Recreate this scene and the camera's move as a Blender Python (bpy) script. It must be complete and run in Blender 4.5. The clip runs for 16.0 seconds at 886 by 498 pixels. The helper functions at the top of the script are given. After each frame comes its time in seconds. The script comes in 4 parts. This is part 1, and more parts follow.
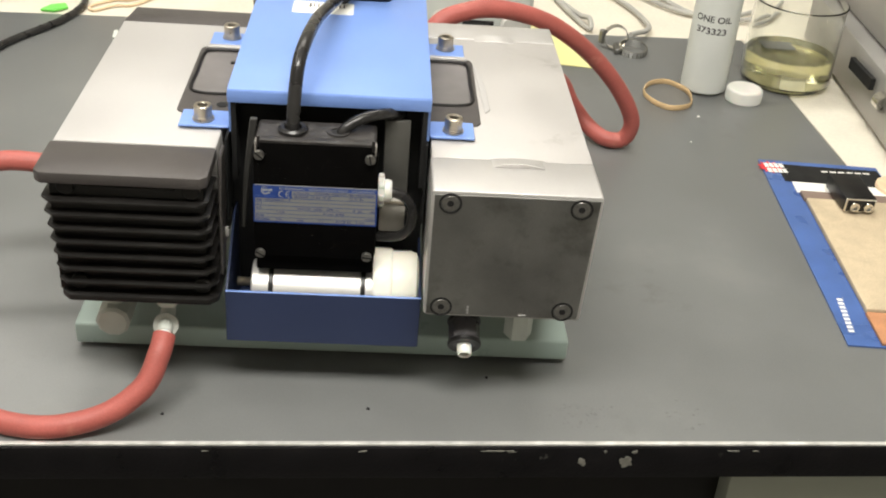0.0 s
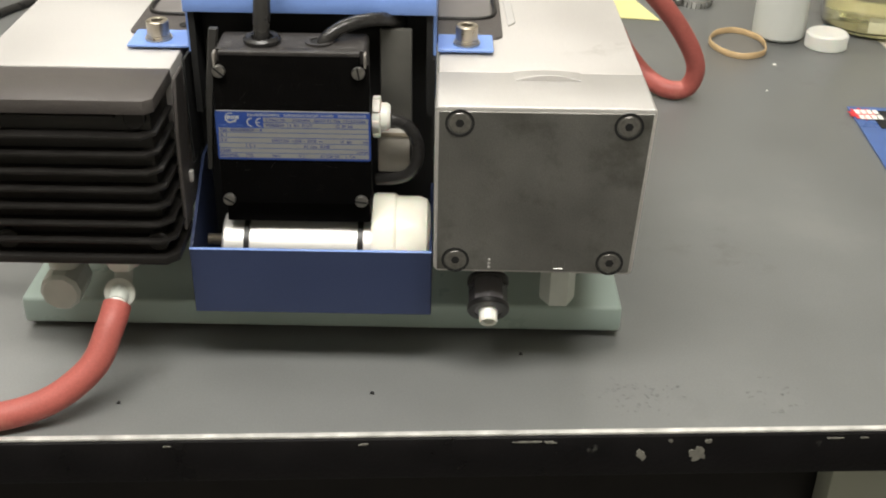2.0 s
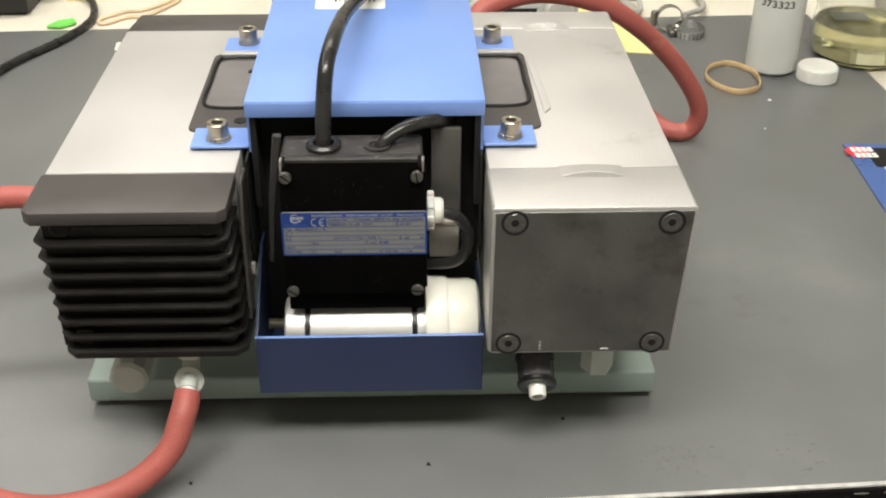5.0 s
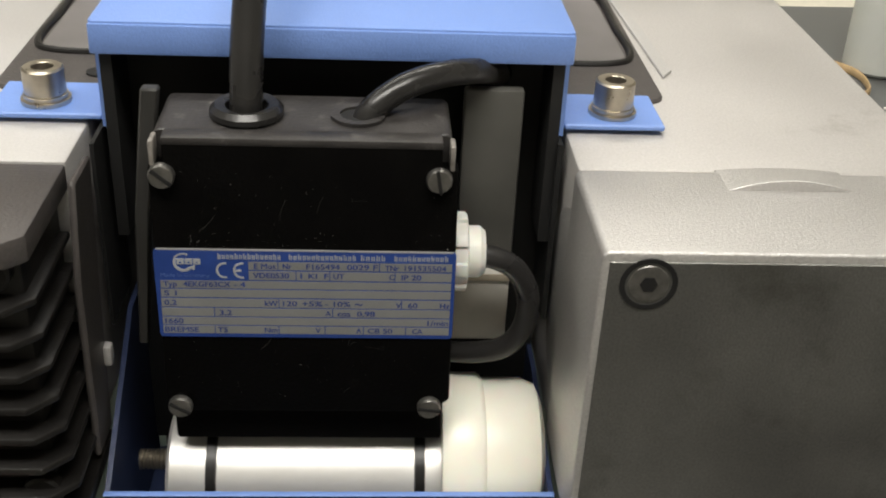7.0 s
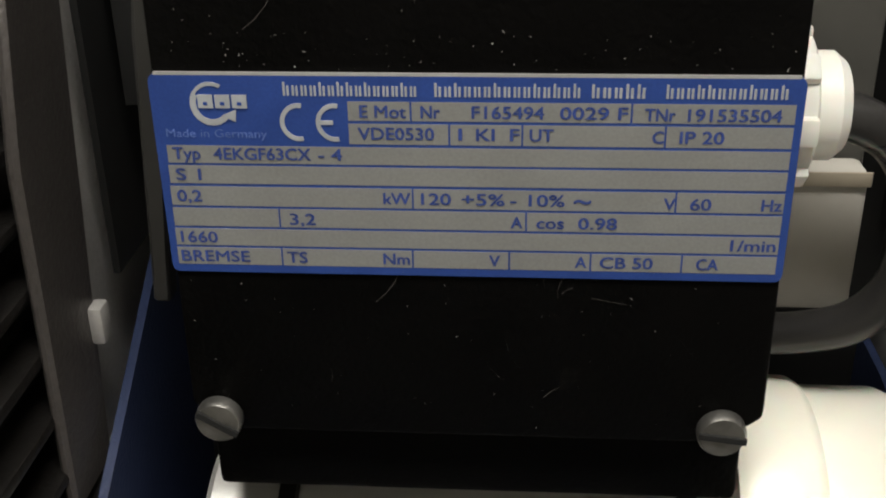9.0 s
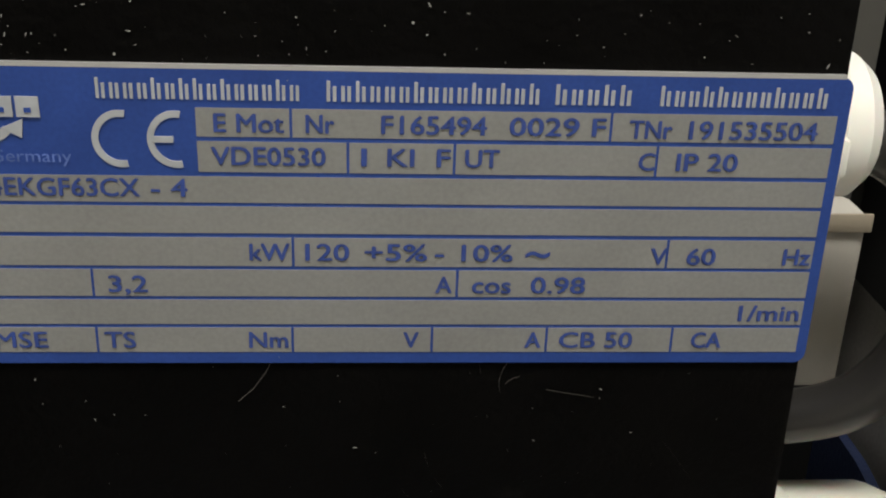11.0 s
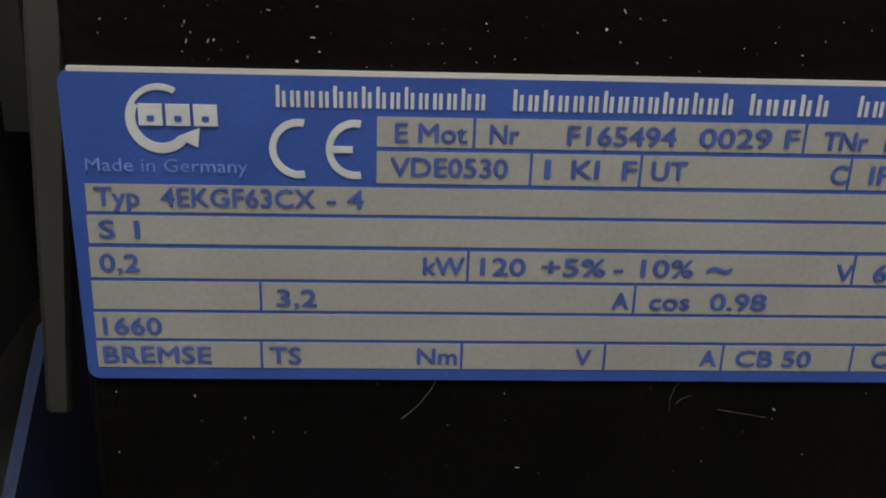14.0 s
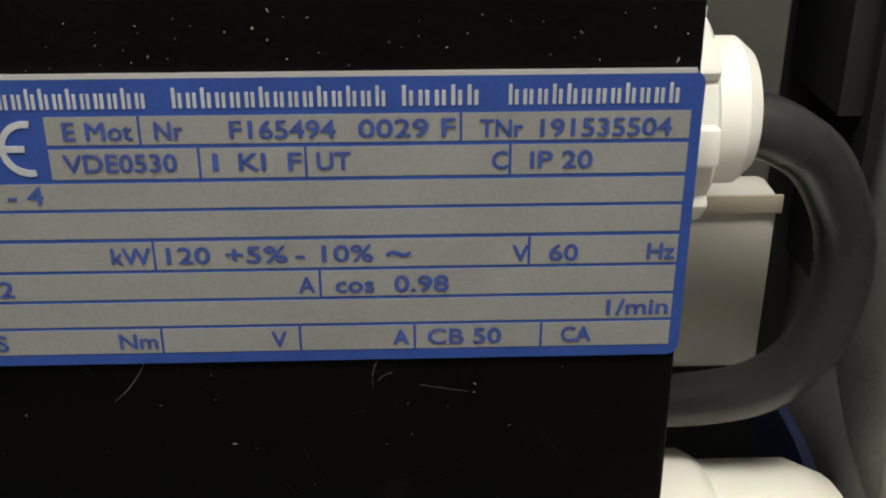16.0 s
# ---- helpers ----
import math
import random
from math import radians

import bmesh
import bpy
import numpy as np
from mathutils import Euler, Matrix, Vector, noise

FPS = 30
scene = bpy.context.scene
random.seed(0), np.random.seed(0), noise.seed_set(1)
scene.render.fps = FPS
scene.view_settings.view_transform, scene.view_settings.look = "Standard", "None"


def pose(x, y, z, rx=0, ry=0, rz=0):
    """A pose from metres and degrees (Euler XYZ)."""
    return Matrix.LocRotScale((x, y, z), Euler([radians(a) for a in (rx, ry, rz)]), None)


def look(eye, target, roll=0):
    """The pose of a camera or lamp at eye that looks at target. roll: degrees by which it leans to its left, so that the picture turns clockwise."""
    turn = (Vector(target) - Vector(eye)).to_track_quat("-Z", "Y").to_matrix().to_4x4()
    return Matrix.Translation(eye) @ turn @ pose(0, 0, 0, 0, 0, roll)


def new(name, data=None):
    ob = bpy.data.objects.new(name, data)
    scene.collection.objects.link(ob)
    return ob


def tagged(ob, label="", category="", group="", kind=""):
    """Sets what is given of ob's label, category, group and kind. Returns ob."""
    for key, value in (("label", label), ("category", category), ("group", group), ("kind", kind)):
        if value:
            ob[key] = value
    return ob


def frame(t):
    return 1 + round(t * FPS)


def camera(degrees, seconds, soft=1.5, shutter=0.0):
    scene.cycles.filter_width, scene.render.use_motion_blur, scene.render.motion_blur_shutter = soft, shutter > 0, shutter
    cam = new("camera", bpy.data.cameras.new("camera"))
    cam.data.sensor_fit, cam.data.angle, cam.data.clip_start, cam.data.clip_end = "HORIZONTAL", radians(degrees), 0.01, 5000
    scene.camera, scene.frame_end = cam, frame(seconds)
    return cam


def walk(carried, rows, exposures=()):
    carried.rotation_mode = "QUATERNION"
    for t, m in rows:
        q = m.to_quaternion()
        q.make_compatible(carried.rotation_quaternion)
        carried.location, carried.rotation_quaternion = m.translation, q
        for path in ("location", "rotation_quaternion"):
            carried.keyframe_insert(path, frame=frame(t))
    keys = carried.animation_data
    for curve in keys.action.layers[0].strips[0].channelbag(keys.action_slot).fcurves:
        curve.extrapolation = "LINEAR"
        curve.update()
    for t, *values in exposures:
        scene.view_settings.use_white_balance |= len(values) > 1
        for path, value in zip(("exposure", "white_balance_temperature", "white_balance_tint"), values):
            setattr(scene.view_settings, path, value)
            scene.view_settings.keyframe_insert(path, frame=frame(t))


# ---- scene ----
cam = camera(43, 16.0, soft=2.0)
PATH = [
    (0, (0.0342, -0.5836, 0.4593), (0.0535, -0.3274, 0.3044), 4.67),
    (0.5, (0.0586, -0.5039, 0.3831), (0.0711, -0.2397, 0.2414), 2.65),
    (1, (0.0662, -0.4904, 0.3564), (0.0651, -0.2267, 0.2134), 1.10),
    (1.5, (0.0694, -0.4905, 0.3565), (0.0682, -0.2298, 0.2081), 1.05),
    (2, (0.0721, -0.4858, 0.3545), (0.0721, -0.2264, 0.2038), 0.96),
    (2.5, (0.0610, -0.4902, 0.3733), (0.0615, -0.2311, 0.2220), 1.18),
    (3, (0.0490, -0.5641, 0.4520), (0.0494, -0.3080, 0.2957), 1.76),
    (3.5, (0.0353, -0.5718, 0.4654), (0.0376, -0.3196, 0.3029), -0.27),
    (4, (0.0294, -0.5706, 0.4738), (0.0372, -0.3168, 0.3141), -0.15),
    (4.2, (0.0288, -0.5699, 0.4720), (0.0372, -0.3147, 0.3145), 0.09),
    (6.5, (0.0198, -0.2544, 0.2892), (0.0322, 0.0026, 0.1349), 1.09),
    (7, (0.0168, -0.2361, 0.2802), (0.0354, 0.0243, 0.1323), 2.85),
    (7.5, (0.0307, -0.1821, 0.2579), (0.0398, 0.0796, 0.1115), 2.71),
    (8, (0.0289, -0.1585, 0.2248), (0.0087, 0.1009, 0.0755), 0.65),
    (8.5, (0.0120, -0.1380, 0.1989), (-0.0141, 0.1251, 0.0571), -1.04),
    (11, (-0.0003, -0.0825, 0.1668), (0.0199, 0.1914, 0.0460), 2.04),
    (11.5, (-0.0034, -0.0807, 0.1675), (0.0205, 0.1943, 0.0501), 2.28),
    (12, (-0.0028, -0.0806, 0.1670), (0.0067, 0.1953, 0.0496), 1.05),
    (12.5, (-0.0079, -0.0800, 0.1674), (0.0054, 0.1955, 0.0495), 1.33),
    (13, (-0.0130, -0.0806, 0.1671), (0.0014, 0.1940, 0.0471), 1.60),
    (13.5, (-0.0138, -0.0794, 0.1657), (0.0007, 0.1956, 0.0468), 1.63),
    (14, (-0.0125, -0.0786, 0.1661), (0.0029, 0.1956, 0.0454), 1.96),
    (14.5, (-0.0032, -0.0780, 0.1670), (0.0087, 0.1952, 0.0437), 0.63),
    (15, (0.0068, -0.0807, 0.1697), (0.0230, 0.1908, 0.0430), 0.51),
    (15.5, (0.0104, -0.0822, 0.1710), (0.0239, 0.1879, 0.0412), 0.07),
    (16, (0.0142, -0.0820, 0.1703), (0.0235, 0.1875, 0.0388), -0.01),

]
EXPOSURES = ((0.0, 0.0), (4.2, 0.0), (6.5, -0.37), (7.5, -0.35), (8.5, -0.1), (11.0, -0.02), (16.0, 0.08))
walk(cam, [(t, look(eye, target, roll)) for t, eye, target, roll in PATH], EXPOSURES)

# ---- light: a lab with fluorescent ceiling fittings ----
world = bpy.data.worlds.new("room_air")
world.use_nodes = True
world.node_tree.nodes["Background"].inputs[0].default_value = (0.85, 0.9, 1.0, 1)
world.node_tree.nodes["Background"].inputs[1].default_value = 0.03
scene.world = world


def ceiling_lamp(x, y, sx, sy, watts):
    data = bpy.data.lights.new("ceiling_lamp_light", "AREA")
    data.shape, data.size, data.size_y, data.energy = "RECTANGLE", sx, sy, watts
    data.color = (1.0, 0.965, 0.89)
    ob = new("ceiling_lamp_light", data)
    ob.matrix_world = pose(x, y, 1.585)
    return ob


ceiling_lamp(0.0, -0.62, 1.3, 0.42, 40)
ceiling_lamp(-0.95, 0.35, 0.42, 1.2, 5)
ceiling_lamp(-0.05, 0.95, 1.3, 0.32, 13)


# ---- materials ----
def material(name, color, rough=0.5, metal=0.0, vary=0.15, scale=40.0, bump=0.0, bump_scale=300.0, fine=0.0, coat=0.0, stain=None, stain_scale=9.0,
             stain_cut=(0.55, 0.7), trans=0.0, ior=1.45, stretch=(1, 1, 1), per_piece=0.0, sub=0.0, shine=0.5, smudge=None, smudge_scale=60.0):
    m = bpy.data.materials.new(name)
    m.use_nodes = True
    nt = m.node_tree
    n, link = nt.nodes, nt.links.new
    b = n["Principled BSDF"]
    b.inputs["Roughness"].default_value, b.inputs["Metallic"].default_value = rough, metal
    b.inputs["Specular IOR Level"].default_value = shine
    b.inputs["Coat Weight"].default_value = coat
    b.inputs["Transmission Weight"].default_value, b.inputs["IOR"].default_value = trans, ior
    b.inputs["Subsurface Weight"].default_value, b.inputs["Subsurface Scale"].default_value = sub, 0.004
    co = n.new("ShaderNodeTexCoord")
    mp = n.new("ShaderNodeMapping")
    mp.inputs["Scale"].default_value = stretch
    link(co.outputs["Object"], mp.inputs[0])
    big = n.new("ShaderNodeTexNoise")
    big.inputs["Scale"].default_value, big.inputs["Detail"].default_value = scale, 5
    link(mp.outputs[0], big.inputs[0])
    small = n.new("ShaderNodeTexNoise")
    small.inputs["Scale"].default_value, small.inputs["Detail"].default_value = bump_scale, 3
    link(mp.outputs[0], small.inputs[0])
    ramp = n.new("ShaderNodeMapRange")
    ramp.inputs[1].default_value, ramp.inputs[2].default_value = 0.3, 0.7
    ramp.inputs[3].default_value, ramp.inputs[4].default_value = 1 - vary, 1 + vary
    link(big.outputs[0], ramp.inputs[0])
    grain = n.new("ShaderNodeMapRange")
    grain.inputs[1].default_value, grain.inputs[2].default_value = 0.3, 0.7
    grain.inputs[3].default_value, grain.inputs[4].default_value = 1 - fine, 1 + fine
    link(small.outputs[0], grain.inputs[0])
    mul = n.new("ShaderNodeMath")
    mul.operation = "MULTIPLY"
    link(ramp.outputs[0], mul.inputs[0])
    link(grain.outputs[0], mul.inputs[1])
    tint = n.new("ShaderNodeVectorMath")
    tint.operation = "SCALE"
    tint.inputs[0].default_value = color
    link(mul.outputs[0], tint.inputs["Scale"])
    out = tint.outputs[0]
    if stain:
        sn = n.new("ShaderNodeTexNoise")
        sn.inputs["Scale"].default_value, sn.inputs["Detail"].default_value, sn.inputs["Roughness"].default_value = stain_scale, 8, 0.65
        link(co.outputs["Object"], sn.inputs[0])
        sr = n.new("ShaderNodeMapRange")
        sr.inputs[1].default_value, sr.inputs[2].default_value = stain_cut
        link(sn.outputs[0], sr.inputs[0])
        mix = n.new("ShaderNodeMix")
        mix.data_type = "RGBA"
        link(sr.outputs[0], mix.inputs[0])
        link(out, mix.inputs[6])
        mix.inputs[7].default_value = (*stain, 1)
        out = mix.outputs[2]
    if smudge:
        where = n.new("ShaderNodeTexNoise")
        where.inputs["Scale"].default_value, where.inputs["Detail"].default_value = smudge_scale / 7, 2
        link(co.outputs["Object"], where.inputs[0])
        fleck = n.new("ShaderNodeTexNoise")
        fleck.inputs["Scale"].default_value, fleck.inputs["Detail"].default_value, fleck.inputs["Roughness"].default_value = smudge_scale, 6, 0.6
        link(co.outputs["Object"], fleck.inputs[0])
        wr, fr, both, mx = n.new("ShaderNodeMapRange"), n.new("ShaderNodeMapRange"), n.new("ShaderNodeMath"), n.new("ShaderNodeMix")
        wr.inputs[1].default_value, wr.inputs[2].default_value = 0.57, 0.7
        fr.inputs[1].default_value, fr.inputs[2].default_value = 0.5, 0.66
        link(where.outputs[0], wr.inputs[0])
        link(fleck.outputs[0], fr.inputs[0])
        both.operation = "MULTIPLY"
        link(wr.outputs[0], both.inputs[0])
        link(fr.outputs[0], both.inputs[1])
        mx.data_type = "RGBA"
        link(both.outputs[0], mx.inputs[0])
        link(out, mx.inputs[6])
        mx.inputs[7].default_value = (*smudge, 1)
        out = mx.outputs[2]
    link(out, b.inputs["Base Color"])
    rr = n.new("ShaderNodeMapRange")
    rr.inputs[1].default_value, rr.inputs[2].default_value = 0.3, 0.7
    rr.inputs[3].default_value, rr.inputs[4].default_value = max(0.02, rough * 0.85), min(1, rough * 1.15)
    link(big.outputs[0], rr.inputs[0])
    link(rr.outputs[0], b.inputs["Roughness"])
    if bump:
        bp = n.new("ShaderNodeBump")
        bp.inputs["Strength"].default_value, bp.inputs["Distance"].default_value = bump, 0.0006
        link(small.outputs[0], bp.inputs["Height"])
        link(bp.outputs[0], b.inputs["Normal"])
    return m


BENCH = material("black_epoxy_resin", (0.168, 0.173, 0.171), 0.4, vary=0.12, scale=7, bump=0.06, bump_scale=900, fine=0.05, stain=(0.205, 0.208, 0.2), stain_scale=7, stain_cut=(0.56, 0.8), smudge=(0.14, 0.14, 0.137), smudge_scale=60, shine=0.7)
BENCH_EDGE = material("worn_black_edge", (0.006, 0.0055, 0.0062), 0.3, vary=0.3, scale=30, bump=0.3, bump_scale=400, stain=(0.1, 0.1, 0.09), stain_scale=38, stain_cut=(0.68, 0.74), shine=0.3)
CREAM_TOP = material("cream_laminate", (0.78, 0.73, 0.62), 0.45, vary=0.05, scale=12, fine=0.04)
# pale colour for the highlight that runs along the bench edge
GLINT_STRIP = material("pale_edge_highlight", (0.72, 0.71, 0.68), 0.4, 0.3, vary=0.35, scale=60)
CAST = material("cast_aluminium", (0.52, 0.505, 0.49), 0.42, 0.5, vary=0.06, scale=26, bump=0.35, bump_scale=1500, fine=0.1, stain=(0.42, 0.41, 0.39), stain_scale=22, stain_cut=(0.62, 0.8))
# cast aluminium darkened: the shade of the front side is in the colour
CAST_FRONT = material("shaded_cast_aluminium", (0.2, 0.199, 0.188), 0.42, 0.75, vary=0.26, scale=22, bump=0.35, bump_scale=1500, fine=0.12, stain=(0.075, 0.073, 0.06), stain_scale=24, stain_cut=(0.5, 0.75))
PLATE = material("pale_aluminium_plate", (0.5, 0.485, 0.472), 0.5, 0.3, vary=0.05, scale=18, bump=0.15, bump_scale=1400, fine=0.06)
PLATE_WORN = material("smeared_aluminium_plate", (0.51, 0.49, 0.472), 0.48, 0.3, vary=0.07, scale=18, bump=0.2, bump_scale=1400, fine=0.08, smudge=(0.3, 0.285, 0.26), smudge_scale=90)
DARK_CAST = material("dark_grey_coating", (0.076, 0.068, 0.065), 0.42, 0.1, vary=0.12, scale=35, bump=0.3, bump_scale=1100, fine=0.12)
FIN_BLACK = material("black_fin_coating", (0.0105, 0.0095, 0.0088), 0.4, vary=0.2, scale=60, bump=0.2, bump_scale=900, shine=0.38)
BLUE = material("light_blue_powder_coat", (0.19, 0.315, 0.7), 0.36, vary=0.04, scale=25, bump=0.25, bump_scale=1600, fine=0.04, stain=(0.13, 0.2, 0.42), stain_scale=14, stain_cut=(0.62, 0.8))
# powder-coat blue darkened for the tray, whose front shade is in the colour
BLUE_TRAY = material("shaded_blue_powder_coat", (0.03, 0.043, 0.1), 0.36, vary=0.05, scale=25, bump=0.25, bump_scale=1600, fine=0.05)
GREEN = material("grey_green_enamel", (0.345, 0.425, 0.39), 0.3, vary=0.05, scale=20, bump=0.15, bump_scale=900)
BLACK = material("black_plastic", (0.009, 0.0085, 0.0085), 0.36, vary=0.25, scale=50, bump=0.15, bump_scale=700)
DUSTY = material("dusty_black_plastic", (0.0032, 0.003, 0.0029), 0.5, vary=0.2, scale=70, bump=0.3, bump_scale=900, stain=(0.016, 0.015, 0.0135), stain_scale=120, stain_cut=(0.66, 0.82), shine=0.035)
BOX_TOP = material("dusty_grey_black_plastic", (0.036, 0.033, 0.032), 0.45, vary=0.3, scale=90, bump=0.3, bump_scale=900, stain=(0.16, 0.15, 0.14), stain_scale=150, stain_cut=(0.58, 0.76))
RUBBER = material("black_cable_rubber", (0.024, 0.023, 0.0225), 0.28, vary=0.2, scale=60, bump=0.1, bump_scale=800)
CABLE_GREY = material("grey_cable", (0.42, 0.41, 0.38), 0.45, vary=0.1)
RED = material("red_rubber", (0.42, 0.108, 0.09), 0.5, vary=0.1, scale=40, bump=0.2, bump_scale=800, fine=0.08, stain=(0.56, 0.22, 0.17), stain_scale=45, stain_cut=(0.58, 0.8))
BOLT = material("nickel_bolt", (0.5, 0.45, 0.37), 0.32, 0.95, vary=0.1, scale=300)
SCREW = material("dull_steel_screw", (0.24, 0.233, 0.22), 0.35, 0.85, vary=0.2, scale=400)
# near-black: shade in holes and under the cover, also dark print and crumbs
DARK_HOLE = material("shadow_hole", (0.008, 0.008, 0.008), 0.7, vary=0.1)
ALU_CAN = material("aluminium_can", (0.76, 0.75, 0.73), 0.42, 0.6, vary=0.1, scale=40, stretch=(0.3, 1, 1), fine=0.05)
IVORY = material("ivory_plastic", (0.9, 0.88, 0.78), 0.32, vary=0.03, scale=40, sub=0.1)
WHITE = material("white_plastic", (0.82, 0.81, 0.76), 0.35, vary=0.03, scale=60, sub=0.1)
MILKY = material("milky_white_plastic", (0.56, 0.585, 0.54), 0.4, vary=0.06, scale=80)
LAB_BLUE = material("nameplate_blue_print", (0.037, 0.088, 0.37), 0.36, 0.45, vary=0.1, scale=160, fine=0.08, bump_scale=2500)
LAB_SILVER = material("nameplate_silver", (0.375, 0.383, 0.385), 0.4, 0.6, vary=0.05, scale=120, fine=0.06, bump_scale=2500)
LAB_EDGE = material("nameplate_bare_edge", (0.6, 0.6, 0.62), 0.3, 0.6, vary=0.1)
INK = material("blue_ink", (0.037, 0.07, 0.275), 0.4, vary=0.15, scale=900)
PALE_INK = material("pale_print", (0.38, 0.4, 0.43), 0.4, vary=0.12, scale=500)
FAINT_INK = material("worn_pale_print", (0.11, 0.18, 0.5), 0.4, vary=0.3, scale=700)
DUST = material("dust_specks", (0.3, 0.295, 0.275), 0.9, vary=0.2)
YELLOW = material("yellow_paper", (0.86, 0.74, 0.24), 0.75, vary=0.04, scale=20)
PALE_YELLOW = material("pale_yellow_paper", (0.82, 0.78, 0.36), 0.75, vary=0.04, scale=20)
PAPER = material("white_paper", (0.86, 0.85, 0.8), 0.7, vary=0.03)
TAN = material("tan_rubber", (0.62, 0.44, 0.24), 0.5, vary=0.12, scale=80)
TAN_LIGHT = material("pale_tan_rubber", (0.78, 0.6, 0.4), 0.5, vary=0.1, scale=80)
LIME = material("lime_plastic", (0.2, 0.75, 0.12), 0.4, vary=0.1)
CYAN = material("pale_cyan_plastic", (0.3, 0.6, 0.7), 0.4, vary=0.1)
CARD_BLUE = material("printed_blue_card", (0.07, 0.14, 0.38), 0.3, vary=0.15, scale=30, coat=0.3)
PRINT_RED = material("red_print", (0.65, 0.05, 0.06), 0.4, vary=0.06)
FELT = material("beige_felt", (0.55, 0.45, 0.31), 0.95, vary=0.1, scale=60, bump=0.6, bump_scale=1200, fine=0.18)
CORK = material("brown_felt", (0.5, 0.24, 0.12), 0.9, vary=0.12, scale=90, bump=0.5, bump_scale=900, fine=0.15)
CHROME = material("chrome", (0.7, 0.69, 0.66), 0.16, 1.0, vary=0.06)
INSTRUMENT = material("silver_instrument", (0.36, 0.35, 0.33), 0.4, 0.4, vary=0.1, scale=18)
GREY_BOX = material("grey_painted_case", (0.52, 0.53, 0.5), 0.5, vary=0.05, scale=14)
OIL = material("yellow_oil", (0.93, 0.9, 0.55), 0.05, vary=0.02, trans=0.95, ior=1.45)
GLASS = material("clear_glass", (0.97, 0.98, 0.96), 0.03, vary=0.01, trans=1.0, ior=1.46)
BOTTLE = material("frosted_plastic", (0.76, 0.78, 0.74), 0.42, vary=0.04, scale=20, trans=0.2, ior=1.4)
WALL = material("cream_wall_paint", (0.62, 0.6, 0.54), 0.8, vary=0.05, scale=3, bump=0.2, bump_scale=60)
CEIL = material("ceiling_tile", (0.7, 0.7, 0.66), 0.9, vary=0.06, scale=5)
FLOOR = material("dark_vinyl_floor", (0.1, 0.095, 0.09), 0.5, vary=0.2, scale=6, fine=0.1)
CABINET = material("grey_cabinet_paint", (0.4, 0.42, 0.36), 0.5, vary=0.06, scale=8)
LAMP_FACE = bpy.data.materials.new("lamp_diffuser")
LAMP_FACE.use_nodes = True
LAMP_FACE.node_tree.nodes["Principled BSDF"].inputs["Emission Color"].default_value = (1, 0.97, 0.9, 1)
LAMP_FACE.node_tree.nodes["Principled BSDF"].inputs["Emission Strength"].default_value = 3.0


# ---- shape helpers ----
def box(x0, x1, y0, y1, z0, z1, bevel=0.0, seg=2):
    bm = bmesh.new()
    bmesh.ops.create_cube(bm, size=1)
    bmesh.ops.scale(bm, vec=(x1 - x0, y1 - y0, z1 - z0), verts=bm.verts)
    bmesh.ops.translate(bm, vec=((x0 + x1) / 2, (y0 + y1) / 2, (z0 + z1) / 2), verts=bm.verts)
    if bevel:
        bmesh.ops.bevel(bm, geom=list(bm.edges), offset=bevel, segments=seg, profile=0.5, affect="EDGES", clamp_overlap=True)
    return bm


def prism(points, axis, a, b, bevel=0.0, seg=2):
    """A flat outline pushed along an axis from a to b. Outline: xy for z, xz for y, yz for x."""
    bm = bmesh.new()

    def place(p, h):
        return {"x": (h, p[0], p[1]), "y": (p[0], h, p[1]), "z": (p[0], p[1], h)}[axis]

    low, high = [bm.verts.new(place(p, a)) for p in points], [bm.verts.new(place(p, b)) for p in points]
    bm.faces.new(low)
    bm.faces.new(list(reversed(high)))
    for i in range(len(points)):
        j = (i + 1) % len(points)
        bm.faces.new((low[j], low[i], high[i], high[j]))
    bmesh.ops.recalc_face_normals(bm, faces=bm.faces)
    if bevel:
        bmesh.ops.bevel(bm, geom=list(bm.edges), offset=bevel, segments=seg, profile=0.5, affect="EDGES", clamp_overlap=True)
    return bm


def rounded(x0, x1, y0, y1, r, steps=5):
    out = []
    for cx, cy, a0 in ((x1 - r, y1 - r, 0), (x0 + r, y1 - r, 90), (x0 + r, y0 + r, 180), (x1 - r, y0 + r, 270)):
        for k in range(steps + 1):
            a = radians(a0 + 90 * k / steps)
            out.append((cx + r * math.cos(a), cy + r * math.sin(a)))
    return out


def chamfered(x0, x1, y0, y1, c):
    return [(x0 + c, y0), (x1 - c, y0), (x1, y0 + c), (x1, y1), (x0, y1), (x0, y0 + c)]


